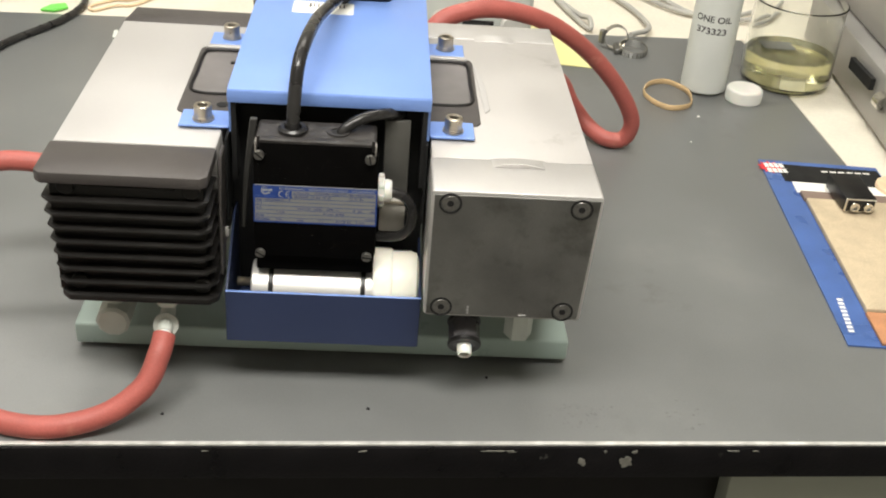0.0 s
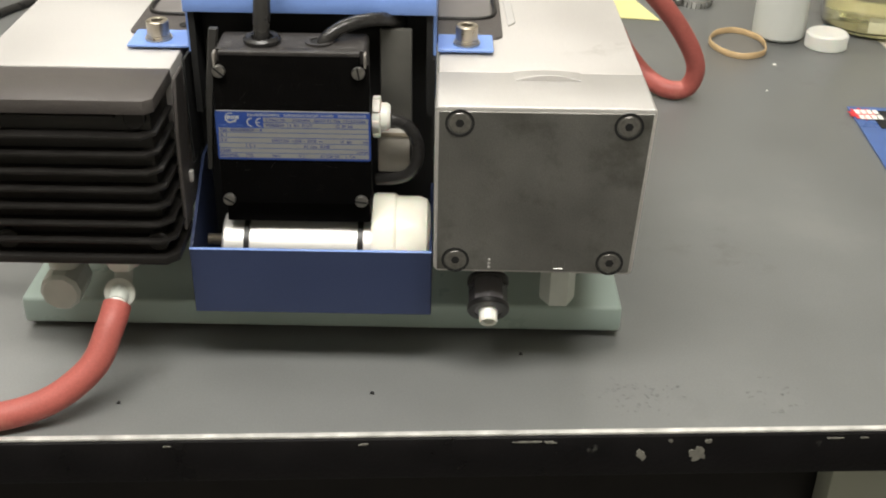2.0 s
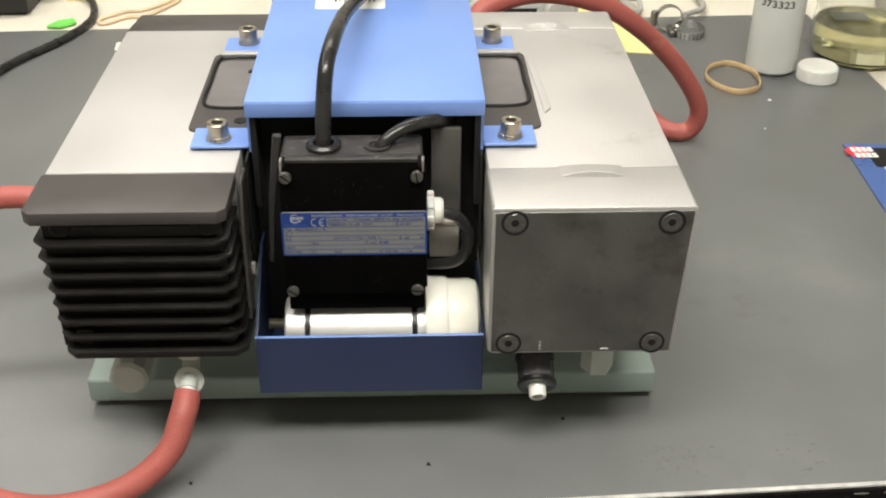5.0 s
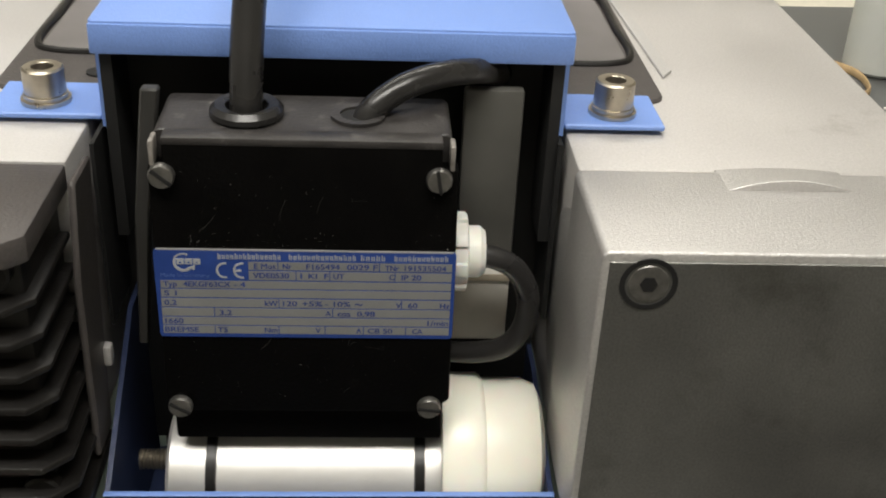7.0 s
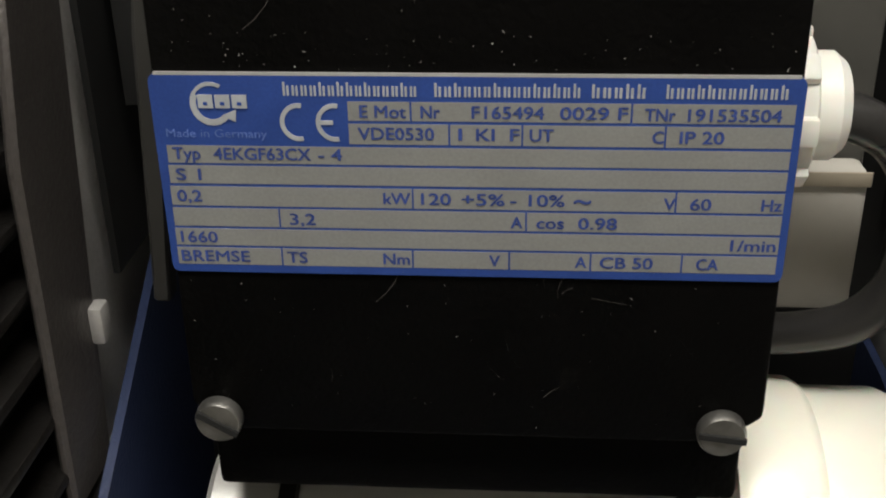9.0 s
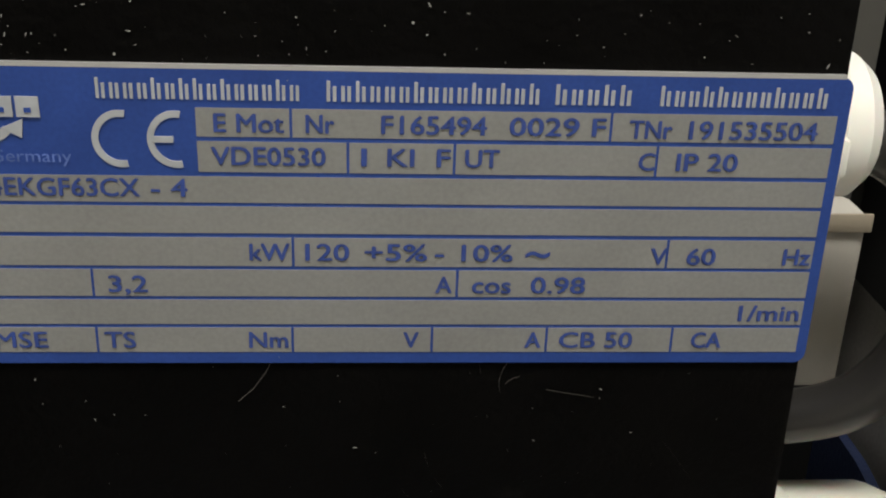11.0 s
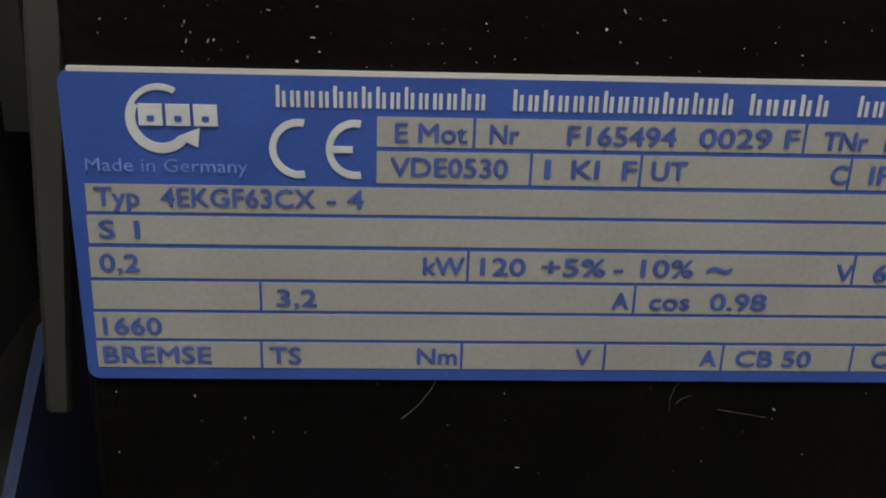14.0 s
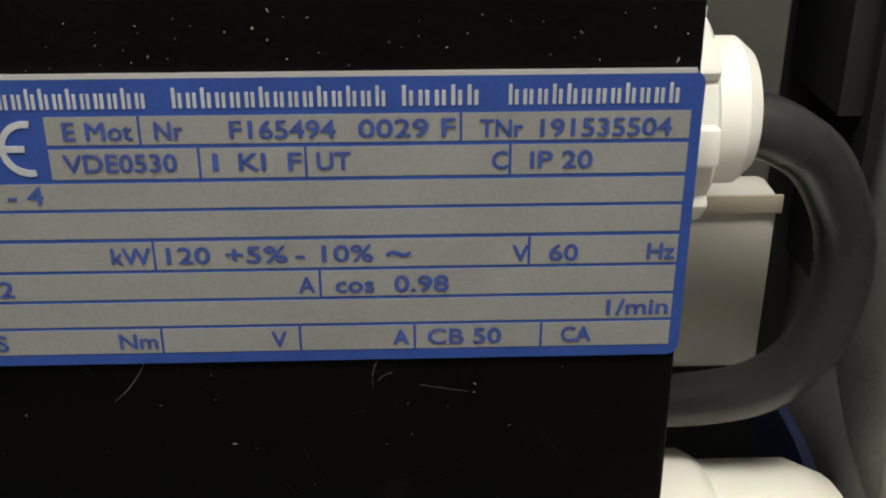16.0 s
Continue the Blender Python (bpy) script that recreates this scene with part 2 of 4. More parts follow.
def lathe(profile, center=(0, 0, 0), axis="z", seg=32, closed=False):
    """Turns a profile of (radius, height) round an axis; ends of radius 0 close it."""
    bm = bmesh.new()
    rings = []
    for r, h in profile:
        if r < 1e-7:
            rings.append([bm.verts.new((0, 0, h))])
        else:
            rings.append([bm.verts.new((r * math.cos(2 * math.pi * k / seg), r * math.sin(2 * math.pi * k / seg), h)) for k in range(seg)])
    pairs = list(zip(rings, rings[1:])) + ([(rings[-1], rings[0])] if closed else [])
    for a, b in pairs:
        for k in range(seg):
            j = (k + 1) % seg
            if len(a) == 1 and len(b) == 1:
                continue
            if len(a) == 1:
                bm.faces.new((a[0], b[j], b[k]))
            elif len(b) == 1:
                bm.faces.new((a[k], a[j], b[0]))
            else:
                bm.faces.new((a[k], a[j], b[j], b[k]))
    bmesh.ops.recalc_face_normals(bm, faces=bm.faces)
    turn = {"z": Matrix(), "x": Matrix.Rotation(radians(90), 4, "Y"), "y": Matrix.Rotation(radians(-90), 4, "X"), "-y": Matrix.Rotation(radians(90), 4, "X")}[axis]
    bmesh.ops.transform(bm, matrix=Matrix.Translation(center) @ turn, verts=bm.verts)
    return bm


def disc(r, h0, h1, edge=0.0):
    e = edge or min(r, abs(h1 - h0)) * 0.15
    return [(0, h0), (r - e, h0), (r, h0 + e), (r, h1 - e), (r - e, h1), (0, h1)]


def spline(points, steps=8, closed=False):
    pts = [Vector(p) for p in points]
    n = len(pts)
    out = []
    for i in range(n if closed else n - 1):
        if closed:
            p0, p1, p2, p3 = pts[i - 1], pts[i], pts[(i + 1) % n], pts[(i + 2) % n]
        else:
            p1, p2 = pts[i], pts[i + 1]
            p0 = pts[i - 1] if i else 2 * p1 - p2
            p3 = pts[i + 2] if i + 2 < n else 2 * p2 - p1
        for k in range(steps):
            t = k / steps
            out.append(0.5 * (2 * p1 + (p2 - p0) * t + (2 * p0 - 5 * p1 + 4 * p2 - p3) * t * t + (3 * p1 - p0 - 3 * p2 + p3) * t ** 3))
    if not closed:
        out.append(pts[-1])
    return out


def tube(points, radius, seg=14, steps=8, closed=False, flat=1.0, hollow=0.0):
    path = spline(points, steps, closed)
    bm = bmesh.new()
    rings, up = [], Vector((0.12, 0.2, 1)).normalized()
    n = len(path)
    for i, p in enumerate(path):
        d = (path[(i + 1) % n if closed else min(i + 1, n - 1)] - path[i - 1 if closed else max(i - 1, 0)]).normalized()
        side = d.cross(up)
        side = side.normalized() if side.length > 1e-4 else Vector((1, 0, 0))
        up = side.cross(d).normalized()
        rings.append([bm.verts.new(p + side * math.cos(2 * math.pi * k / seg) * radius * flat + up * math.sin(2 * math.pi * k / seg) * radius) for k in range(seg)])
        if closed:
            up = Vector((0.01, 0.02, 1)).normalized()
    for a, b in list(zip(rings, rings[1:])) + ([(rings[-1], rings[0])] if closed else []):
        for k in range(seg):
            j = (k + 1) % seg
            bm.faces.new((a[k], a[j], b[j], b[k]))
    if not closed:
        bm.faces.new(rings[0])
        bm.faces.new(rings[-1])
    bmesh.ops.recalc_face_normals(bm, faces=bm.faces)
    return bm


def joined(*parts):
    bm = parts[0]
    for other in parts[1:]:
        keep = bpy.data.meshes.new("join")
        other.to_mesh(keep)
        bm.from_mesh(keep)
        bpy.data.meshes.remove(keep)
        other.free()
    return bm


def link_mesh(name, bm, mat, angle=35):
    me = bpy.data.meshes.new(name)
    bm.to_mesh(me)
    bm.free()
    me.materials.append(mat)
    me.polygons.foreach_set("use_smooth", [True] * len(me.polygons))
    me.set_sharp_from_angle(angle=radians(angle))
    return new(name, me)


def part(name, bm, mat, parent, label=""):
    ob = link_mesh(name, bm, mat)
    ob.parent = parent
    return tagged(ob, label)


def thing(name, bm, mat, label, category, group="", kind=""):
    return tagged(link_mesh(name, bm, mat), label, category, group, kind)


def base(name, label, category, group="", kind=""):
    return tagged(new(name), label, category, group, kind)


# ---- the room ----
EDGE_TURN = 2.65  # degrees by which the bench front runs off the machine's own line


def on_bench(x, y, z=0.0):
    a = radians(EDGE_TURN)
    return (x * math.cos(a) - y * math.sin(a), -0.0585 + x * math.sin(a) + y * math.cos(a), z)


def bench_turned(ob):
    ob.matrix_world = Matrix.Translation((0, -0.0585, 0)) @ Matrix.Rotation(radians(EDGE_TURN), 4, "Z")
    return ob


def structure(name, bm, mat, label, category):
    return thing(name, bm, mat, label, category, kind="structure")


structure("floor", box(-2.2, 2.2, -2.2, 2.2, -0.95, -0.9), FLOOR, "dark vinyl floor of the lab", "floor")
structure("ceiling", box(-2.2, 2.2, -2.2, 2.2, 1.62, 1.7), CEIL, "off-white ceiling over the bench", "ceiling")
structure("wall_north", box(-2.2, 2.2, 2.2, 2.3, -0.9, 1.62), WALL, "cream painted wall behind the bench", "wall")
structure("wall_south", box(-2.2, 2.2, -2.3, -2.2, -0.9, 1.62), WALL, "cream painted wall facing the bench", "wall")
structure("wall_east", box(2.2, 2.3, -2.2, 2.2, -0.9, 1.62), WALL, "cream painted side wall of the lab", "wall")
structure("wall_west", box(-2.3, -2.2, -2.2, 2.2, -0.9, 1.62), WALL, "cream painted side wall of the lab", "wall")
for lx, ly, lw, ld in ((0.0, -0.68, 1.34, 0.46), (-0.95, 0.35, 0.46, 1.24), (-0.05, 0.95, 1.34, 0.36)):
    fitting = base("ceiling_light", "white fluorescent ceiling light fitting, switched on", "ceiling light", "ceiling lights")
    part("frame", box(lx - lw / 2, lx + lw / 2, ly - ld / 2, ly - ld / 2 + 0.02, 1.58, 1.62), PAPER, fitting)
    part("frame", box(lx - lw / 2, lx + lw / 2, ly + ld / 2 - 0.02, ly + ld / 2, 1.58, 1.62), PAPER, fitting)
    part("diffuser", box(lx - lw / 2 + 0.02, lx + lw / 2 - 0.02, ly - ld / 2 + 0.021, ly + ld / 2 - 0.021, 1.59, 1.61), LAMP_FACE, fitting)

bench = bench_turned(base("lab_bench", "dark grey resin topped lab bench with a worn black front edge", "bench"))
part("top", box(-1.3, 0.503, 0.0015, 0.727, -0.026, 0.0, 0.0012), BENCH, bench, "dark grey resin bench top with faint stains")
part("front_edge", box(-1.3, 0.9, -0.003, 0.001, -0.026, -0.0012, 0.0008), BENCH_EDGE, bench, "chipped black front edge")
# a pale strip draws the rounded edge's highlight
part("edge_trim", box(-1.3, 0.9, -0.0016, 0.0013, -0.0011, 0.0006, 0.0004), GLINT_STRIP, bench, "pale strip standing for the highlight along the edge")
part("side_return", box(0.504, 0.9, 0.0015, 0.03, -0.026, -0.0005, 0.001), BENCH_EDGE, bench)
part("rail", box(-1.3, 0.9, 0.03, 0.05, -0.11, -0.0265, 0.001), FIN_BLACK, bench)
part("cabinet_front", box(0.279, 0.76, 0.012, 0.03, -0.86, -0.030, 0.002), CABINET, bench, "grey green painted cupboard front")
part("cabinet_front", box(-0.215, 0.0, 0.035, 0.05, -0.86, -0.052, 0.002), CABINET, bench, "grey green painted cupboard front")
part("carcass", box(-1.3, 0.9, 0.1, 0.7, -0.898, -0.03), FIN_BLACK, bench)
rnd = random.Random(4)
for cx, cw, ch in ((0.172, 0.006, 0.0075), (0.2, 0.0105, 0.009), (0.268, 0.009, 0.0012), (0.283, 0.005, 0.0011), (0.115, 0.014, 0.0012), (0.126, 0.007, 0.002), (0.035, 0.006, 0.0014), (0.186, 0.0025, 0.002), (-0.06, 0.004, 0.001), (0.205, 0.004, 0.0028)):
    ring = []
    for k in range(19):
        a = 2 * math.pi * k / 19
        q = 0.5 + 0.6 * rnd.random()
        ring.append((cx + cw / 2 * math.cos(a) * q, (-0.0125 if ch > 0.004 else -0.003 - ch / 2) + ch / 2 * math.sin(a) * q))
    part("edge_chip", prism(ring, "y", -0.0036, -0.0028), material("bare_chip", (0.15, 0.145, 0.125), 0.7, vary=0.4, scale=200), bench, "pale chip in the edge")
worktop = bench_turned(structure("worktop", joined(box(-1.3, 1.6, 0.7285, 2.1, -0.026, -0.001), box(0.5045, 1.6, 0.0315, 0.728, -0.026, -0.001)), CREAM_TOP, "cream laminate worktop round the dark bench top", "worktop"))
# scuffs: thin worn films on the resin
scuffs = bmesh.new()
for k in range(96):
    gx, gy = rnd.gauss(rnd.choice((0.172, 0.178, 0.248)), 0.011), rnd.gauss(0.028, 0.007)
    if gy < 0.004 or k % 9 == 0:
        gx, gy = rnd.uniform(-0.3, 0.44), rnd.uniform(0.006, 0.1)
    sx, sy = rnd.uniform(0.0004, 0.0017), rnd.uniform(0.0003, 0.0009)
    if k % 9 == 0:
        sx, sy = sx * 0.3, sy * 0.4
    turn = rnd.uniform(-1.1, 0.3)
    vs = []
    for j in range(8):
        a = 2 * math.pi * j / 8
        q = 0.55 + 0.6 * rnd.random()
        px, py = sx * math.cos(a) * q, sy * math.sin(a) * q
        vs.append(scuffs.verts.new((gx + px * math.cos(turn) - py * math.sin(turn), gy + px * math.sin(turn) + py * math.cos(turn), 0.00015 + 0.000005 * k)))
    scuffs.faces.new(vs)
bench_turned(thing("scuff_marks", scuffs, material("scuffed_resin", (0.185, 0.19, 0.187), 0.42, vary=0.16, scale=160, shine=0.15), "dull dark scuff marks on the bench top", "marks", kind="stuff"))

# ---- the vacuum pump ----
pump = base("vacuum_pump", "two-headed diaphragm vacuum pump with blue steel cover on the bench", "vacuum pump")
SY = -0.0070
TOP, FRONT, BOTTOM = 0.1585, -0.0223, 0.0735
SEAM, BACK_SEAM, BACK = 0.0198, 0.2205, 0.252

# base tray with rubber feet
part("base_plate", box(-0.1575, 0.1705, 0.0285, 0.236, 0.0045, 0.0205, 0.0022, 3), GREEN, pump, "grey green enamelled steel base plate")
for fx in (-0.135, 0.15):
    for fy in (0.05, 0.215):
        part("rubber_foot", lathe(disc(0.009, 0.0, 0.0045), (fx, fy, 0)), RUBBER, pump)
part("underside", box(-0.150, 0.163, 0.036, 0.23, 0.0018, 0.0044), FIN_BLACK, pump)


def socket_bolt(x, y, z, parent, r=0.0055, h=0.0098):
    ob = part("cap_screw", lathe([(r * 0.52, h - 0.0034), (r * 0.52, h - 0.0002), (r * 0.56, h), (r * 0.9, h), (r, h - 0.0005), (r, 0.0028), (r * 0.97, 0.0026), (r * 1.06, 0.0024), (r * 1.06, 0.0013), (r * 1.2, 0.0012), (r * 1.2, 0.0001), (0, 0)], (x, y, z), seg=28), BOLT, parent, "bright socket head screw with a washer")
    part("socket", lathe([(0, h - 0.0033), (r * 0.55, h - 0.0033), (r * 0.55, h - 0.0028), (0, h - 0.0028)], (x, y, z), seg=6), DARK_HOLE, ob)
    return ob


def face_screw(x, y, z, parent, r, name="screw", slot=False, turn=0.0):
    """A screw head that looks towards -y."""
    ob = part(name, lathe([(0, 0), (r, 0), (r, 0.0012), (r * 0.88, 0.0018), (0, 0.0019)], (x, y, z), "-y", 24), SCREW, parent)
    if slot:
        s = box(-r * 0.95, r * 0.95, -0.00015, 0.00035, -r * 0.13, r * 0.13)
        bmesh.ops.transform(s, matrix=Matrix.Translation((x, y - 0.0021, z)) @ Matrix.Rotation(turn, 4, "Y"), verts=s.verts)
        part("slot", s, DARK_HOLE, ob)
    else:
        part("socket", lathe([(0, 0.0019), (r * 0.4, 0.0019), (r * 0.4, 0.0021), (0, 0.0022)], (x, y, z), "-y", 6), DARK_HOLE, ob)
        part("counterbore", lathe([(r * 1.05, 0.0016), (r * 1.28, 0.0016), (r * 1.28, 0.0019), (r * 1.05, 0.0019)], (x, y, z), "-y", 28, closed=True), DARK_HOLE, ob)
    return ob


# right-hand head: bare cast aluminium with a bolted end cover at either end
head = part("aluminium_head", box(0.0685, 0.1665, SEAM + 0.0004, BACK_SEAM - 0.0004, BOTTOM + 0.001, TOP, 0.0012), PLATE_WORN, pump, "pale aluminium pump head with flat lid")
cover_outline = [(0.0675, BOTTOM + 0.0015), (0.0695, BOTTOM - 0.0005), (0.1615, BOTTOM - 0.0010), (0.1632, BOTTOM + 0.001), (0.1668, TOP - 0.001), (0.1655, TOP + 0.0002), (0.0688, TOP + 0.0002), (0.0676, TOP - 0.001)]
end_cover = part("end_cover", prism(cover_outline, "y", FRONT, SEAM, 0.0011, 3), CAST, pump, "sand-textured cast aluminium end cover")
# thin sheet over the cover's front, carrying its shade as darker metal
part("face_plate", prism([(0.0692, BOTTOM + 0.0008), (0.1612, BOTTOM + 0.0003), (0.1652, TOP - 0.0022), (0.0694, TOP - 0.0022)], "y", FRONT - 0.0004, FRONT + 0.001, 0.0002, 1), CAST_FRONT, end_cover, "front face with its shade put into a darker colour")
for sx, sz in ((0.0787, 0.1507), (0.1545, 0.1502), (0.0780, 0.0797), (0.1518, 0.0792)):
    face_screw(sx, FRONT + 0.0012, sz, end_cover, 0.0052, "cap_screw")
part("end_cover", prism(cover_outline, "y", BACK_SEAM, BACK, 0.0011, 3), CAST, pump, "sand-textured cast aluminium end cover")


def boss(cx, y, width, rise, depth, side):
    """A shallow lens-shaped swelling that runs over the joint of the lid."""
    out = [(cx - width / 2, TOP - 0.001)] + [(cx + width * (k / 12 - 0.5), TOP + rise * (1 - (2 * k / 12 - 1) ** 2)) for k in range(13)] + [(cx + width / 2, TOP - 0.001)]
    bm = prism(out, "y", y, y + depth * side)
    for v in bm.verts:  # it runs out into the lid
        v.co.z = TOP + (v.co.z - TOP) * (1.0 if abs(v.co.y - y) < 1e-5 else 0.3)
    bmesh.ops.bevel(bm, geom=list(bm.edges), offset=0.0003, segments=1, profile=0.5, affect="EDGES", clamp_overlap=True)
    return bm


part("boss", boss(0.1203, SEAM - 0.0105, 0.033, 0.0031, 0.012, 1), CAST, head)
part("boss", boss(0.1203, BACK_SEAM + 0.004, 0.031, 0.0026, 0.009, -1), CAST, head)
part("lid_rim", prism([(0.1045, 0.085), (0.1085, 0.091), (0.1075, 0.128), (0.1045, 0.161), (0.1012, 0.171), (0.1030, 0.128)], "z", TOP + 0.0001, TOP + 0.0009, 0.0003, 1), PLATE, head)
part("side_flange", lathe([(0, 0), (0.031, 0), (0.033, 0.0012), (0.033, 0.003), (0, 0.004)], (0.0682, 0.015, 0.115), "x", 36), CAST, head)
for k in range(3):
    part("cast_mark", lathe(disc(0.0007, 0.0, 0.0005), (0.0942, FRONT - 0.0003, 0.0760 + 0.0021 * k), "-y", 10), CAST, end_cover)
for k in range(3):
    part("cast_mark", box(0.1243 + 0.0028 * k, 0.1250 + 0.0028 * k, FRONT - 0.0006, FRONT, 0.0757, 0.0799, 0.0002, 1), CAST_FRONT, end_cover)
part("cast_mark", box(0.1252, 0.1297, FRONT - 0.0007, FRONT - 0.0001, 0.0752, 0.0759, 0.0002, 1), CAST, end_cover)

# left-hand head: black finned end covers round a pale block
left = part("finned_head", box(-0.1540, -0.0590, SEAM - 0.0010, BACK_SEAM, BOTTOM + 0.002, TOP, 0.0010), PLATE, pump, "pale aluminium pump head between black finned covers")
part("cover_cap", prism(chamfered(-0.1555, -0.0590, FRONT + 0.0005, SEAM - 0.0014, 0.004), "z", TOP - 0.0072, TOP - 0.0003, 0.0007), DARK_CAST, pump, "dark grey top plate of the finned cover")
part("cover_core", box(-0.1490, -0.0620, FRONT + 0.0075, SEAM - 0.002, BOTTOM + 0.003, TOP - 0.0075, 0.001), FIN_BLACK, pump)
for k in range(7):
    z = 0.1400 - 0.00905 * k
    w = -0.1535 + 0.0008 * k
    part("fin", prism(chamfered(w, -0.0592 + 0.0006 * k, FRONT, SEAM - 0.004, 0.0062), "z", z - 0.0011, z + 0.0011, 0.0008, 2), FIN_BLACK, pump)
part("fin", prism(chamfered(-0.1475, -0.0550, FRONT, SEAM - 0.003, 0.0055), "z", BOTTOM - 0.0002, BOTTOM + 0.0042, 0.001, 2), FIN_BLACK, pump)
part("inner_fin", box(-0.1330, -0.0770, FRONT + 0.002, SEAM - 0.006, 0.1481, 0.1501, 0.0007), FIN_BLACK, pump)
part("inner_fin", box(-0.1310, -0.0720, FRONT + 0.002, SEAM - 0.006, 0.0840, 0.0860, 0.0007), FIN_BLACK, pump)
for sx, sz in ((-0.139, 0.1481), (-0.0685, 0.1481), (-0.1365, 0.0845), (-0.0645, 0.0845)):
    part("cover_screw", lathe(disc(0.005, 0.0, 0.0045), (sx, FRONT + 0.008, sz), "-y", 20), FIN_BLACK, pump)
part("side_cover", prism([(0.002, BOTTOM + 0.006), (0.0160, BOTTOM + 0.006), (0.0185, 0.101), (0.0265, TOP - 0.0015), (0.0100, TOP - 0.0015), (0.004, 0.131)], "x", -0.0568, -0.0550, 0.0006, 1), DARK_CAST, left)
part("side_knob", box(-0.0552, -0.0530, 0.0160, 0.0195, 0.0990, 0.1050, 0.0006), PLATE, left)
part("cover_cap", prism([(-0.1545, BACK_SEAM + 0.0005), (-0.0590, BACK_SEAM + 0.0005), (-0.0590, BACK), (-0.1510, BACK)], "z", TOP - 0.0072, TOP - 0.0003, 0.0007), DARK_CAST, pump, "dark grey top plate of the finned cover")
part("cover_core", box(-0.1490, -0.0620, BACK_SEAM + 0.001, BACK - 0.006, BOTTOM + 0.003, TOP - 0.0075, 0.001), FIN_BLACK, pump)
for k in range(7):
    z = 0.1400 - 0.00905 * k
    part("fin", box(-0.1535, -0.0592, BACK_SEAM + 0.003, BACK, z - 0.0011, z + 0.0011, 0.0006), FIN_BLACK, pump)
part("spare_tab", prism([(-0.1540, 0.1965), (-0.1590, 0.200), (-0.1605, 0.2135), (-0.1580, 0.2145), (-0.1540, 0.2065)], "z", TOP - 0.007, TOP - 0.0052, 0.0003, 1), MILKY, left, "pale translucent plastic tab")

# motor casting between the heads, with a pocket on either side
motor = part("motor_housing", box(-0.052, 0.062, 0.062, 0.225, 0.024, 0.150, 0.004), FIN_BLACK, pump, "black motor housing under the cover")
for side, x0, x1 in ((-1, -0.0905, -0.0560), (1, 0.0670, 0.1010)):
    cast = part("side_casting", prism(rounded(x0, x1, 0.0645, 0.176, 0.006), "z", TOP - 0.004, TOP + 0.0012, 0.0006, 1), DARK_CAST, pump, "dark grey casting with a recessed grip")
    a, b = (x0 + 0.0055, x1 - 0.0005) if side < 0 else (x0 + 0.0005, x1 - 0.0055)
    part("grip_floor", prism(rounded(a, b, 0.094, 0.163, 0.006), "z", TOP + 0.0013, TOP + 0.0016), material("grip_grey", (0.17, 0.158, 0.155), 0.45, vary=0.2), cast)
    rim = (x0 + 0.0035) if side < 0 else (x1 - 0.0035)
    inner = x1 if side < 0 else x0
    part("grip_rim", tube([(inner, 0.0930, TOP + 0.0014), (rim + 0.008 * -side, 0.0935, TOP + 0.0014), (rim, 0.102, TOP + 0.0014), (rim, 0.128, TOP + 0.0016), (rim, 0.159, TOP + 0.0016), (rim - 0.006 * side, 0.1675, TOP + 0.0016), (inner, 0.1685, TOP + 0.0016)], 0.0013, 10, 6), FIN_BLACK, cast)
    part("back_bar", box(min(rim, inner), max(rim, inner), 0.1705, 0.1760, TOP + 0.0010, TOP + 0.0034, 0.0012), CAST, cast)
part("oil_hole", lathe([(0, 0), (0.0036, 0), (0.0036, 0.0004), (0, 0.0004)], (-0.0632, 0.0765, TOP + 0.0013), seg=20), DARK_HOLE, motor)
part("casting_mark", box(-0.0665, -0.058, 0.143, 0.147, TOP + 0.0016, TOP + 0.0026, 0.0004), FIN_BLACK, motor)
# black sheets added to give the motor pocket its deep shade
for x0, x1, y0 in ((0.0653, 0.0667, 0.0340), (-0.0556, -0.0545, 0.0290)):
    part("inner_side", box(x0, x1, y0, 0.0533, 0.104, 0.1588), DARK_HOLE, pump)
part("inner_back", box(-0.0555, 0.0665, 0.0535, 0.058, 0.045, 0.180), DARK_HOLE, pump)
part("end_bell", lathe([(0, 0), (0.026, 0), (0.031, 0.006), (0.031, 0.03), (0, 0.03)], (0.001, 0.062, 0.112), "-y", 40), FIN_BLACK, motor)
part("cooling_baffle", box(0.0398, 0.0555, 0.0350, 0.0390, 0.112, 0.1735, 0.001), material("baffle_grey", (0.075, 0.073, 0.066), 0.45, vary=0.15, scale=60), pump, "grey upright baffle beside the terminal box")
part("fan_housing", box(0.0385, 0.0545, 0.0280, 0.0345, 0.1005, 0.1225, 0.0012), material("housing_cream", (0.42, 0.4, 0.36), 0.5, vary=0.15, scale=60), pump, "pale plastic block")
part("fan_housing_lip", box(0.0385, 0.0546, 0.0274, 0.0279, 0.1205, 0.1227, 0.0002), material("housing_rust", (0.3, 0.26, 0.2), 0.6, vary=0.2), pump)
part("side_baffle", prism([(-0.0389, 0.1790), (-0.0345, 0.1790), (-0.0395, 0.1447), (-0.0428, 0.1060), (-0.0453, 0.1060), (-0.0431, 0.1447)], "y", 0.0165, 0.0200, 0.0005, 1), material("baffle_dark", (0.034, 0.033, 0.031), 0.5, vary=0.15), pump)

# blue sheet cover with four bolted tabs
CL, CR, CF, CB, CZ = -0.0542, 0.0672, 0.0345, 0.2262, 0.1894
cover = part("cover", prism(rounded(CL, CR, CF, CB, 0.0015, 3), "z", CZ - 0.0016, CZ, 0.0007, 2), BLUE, pump, "light blue powder-coated steel cover")
part("cover_lip", box(CL, CR, CF - 0.0006, CF + 0.0012, CZ - 0.0085, CZ - 0.0006, 0.0006), BLUE, cover)
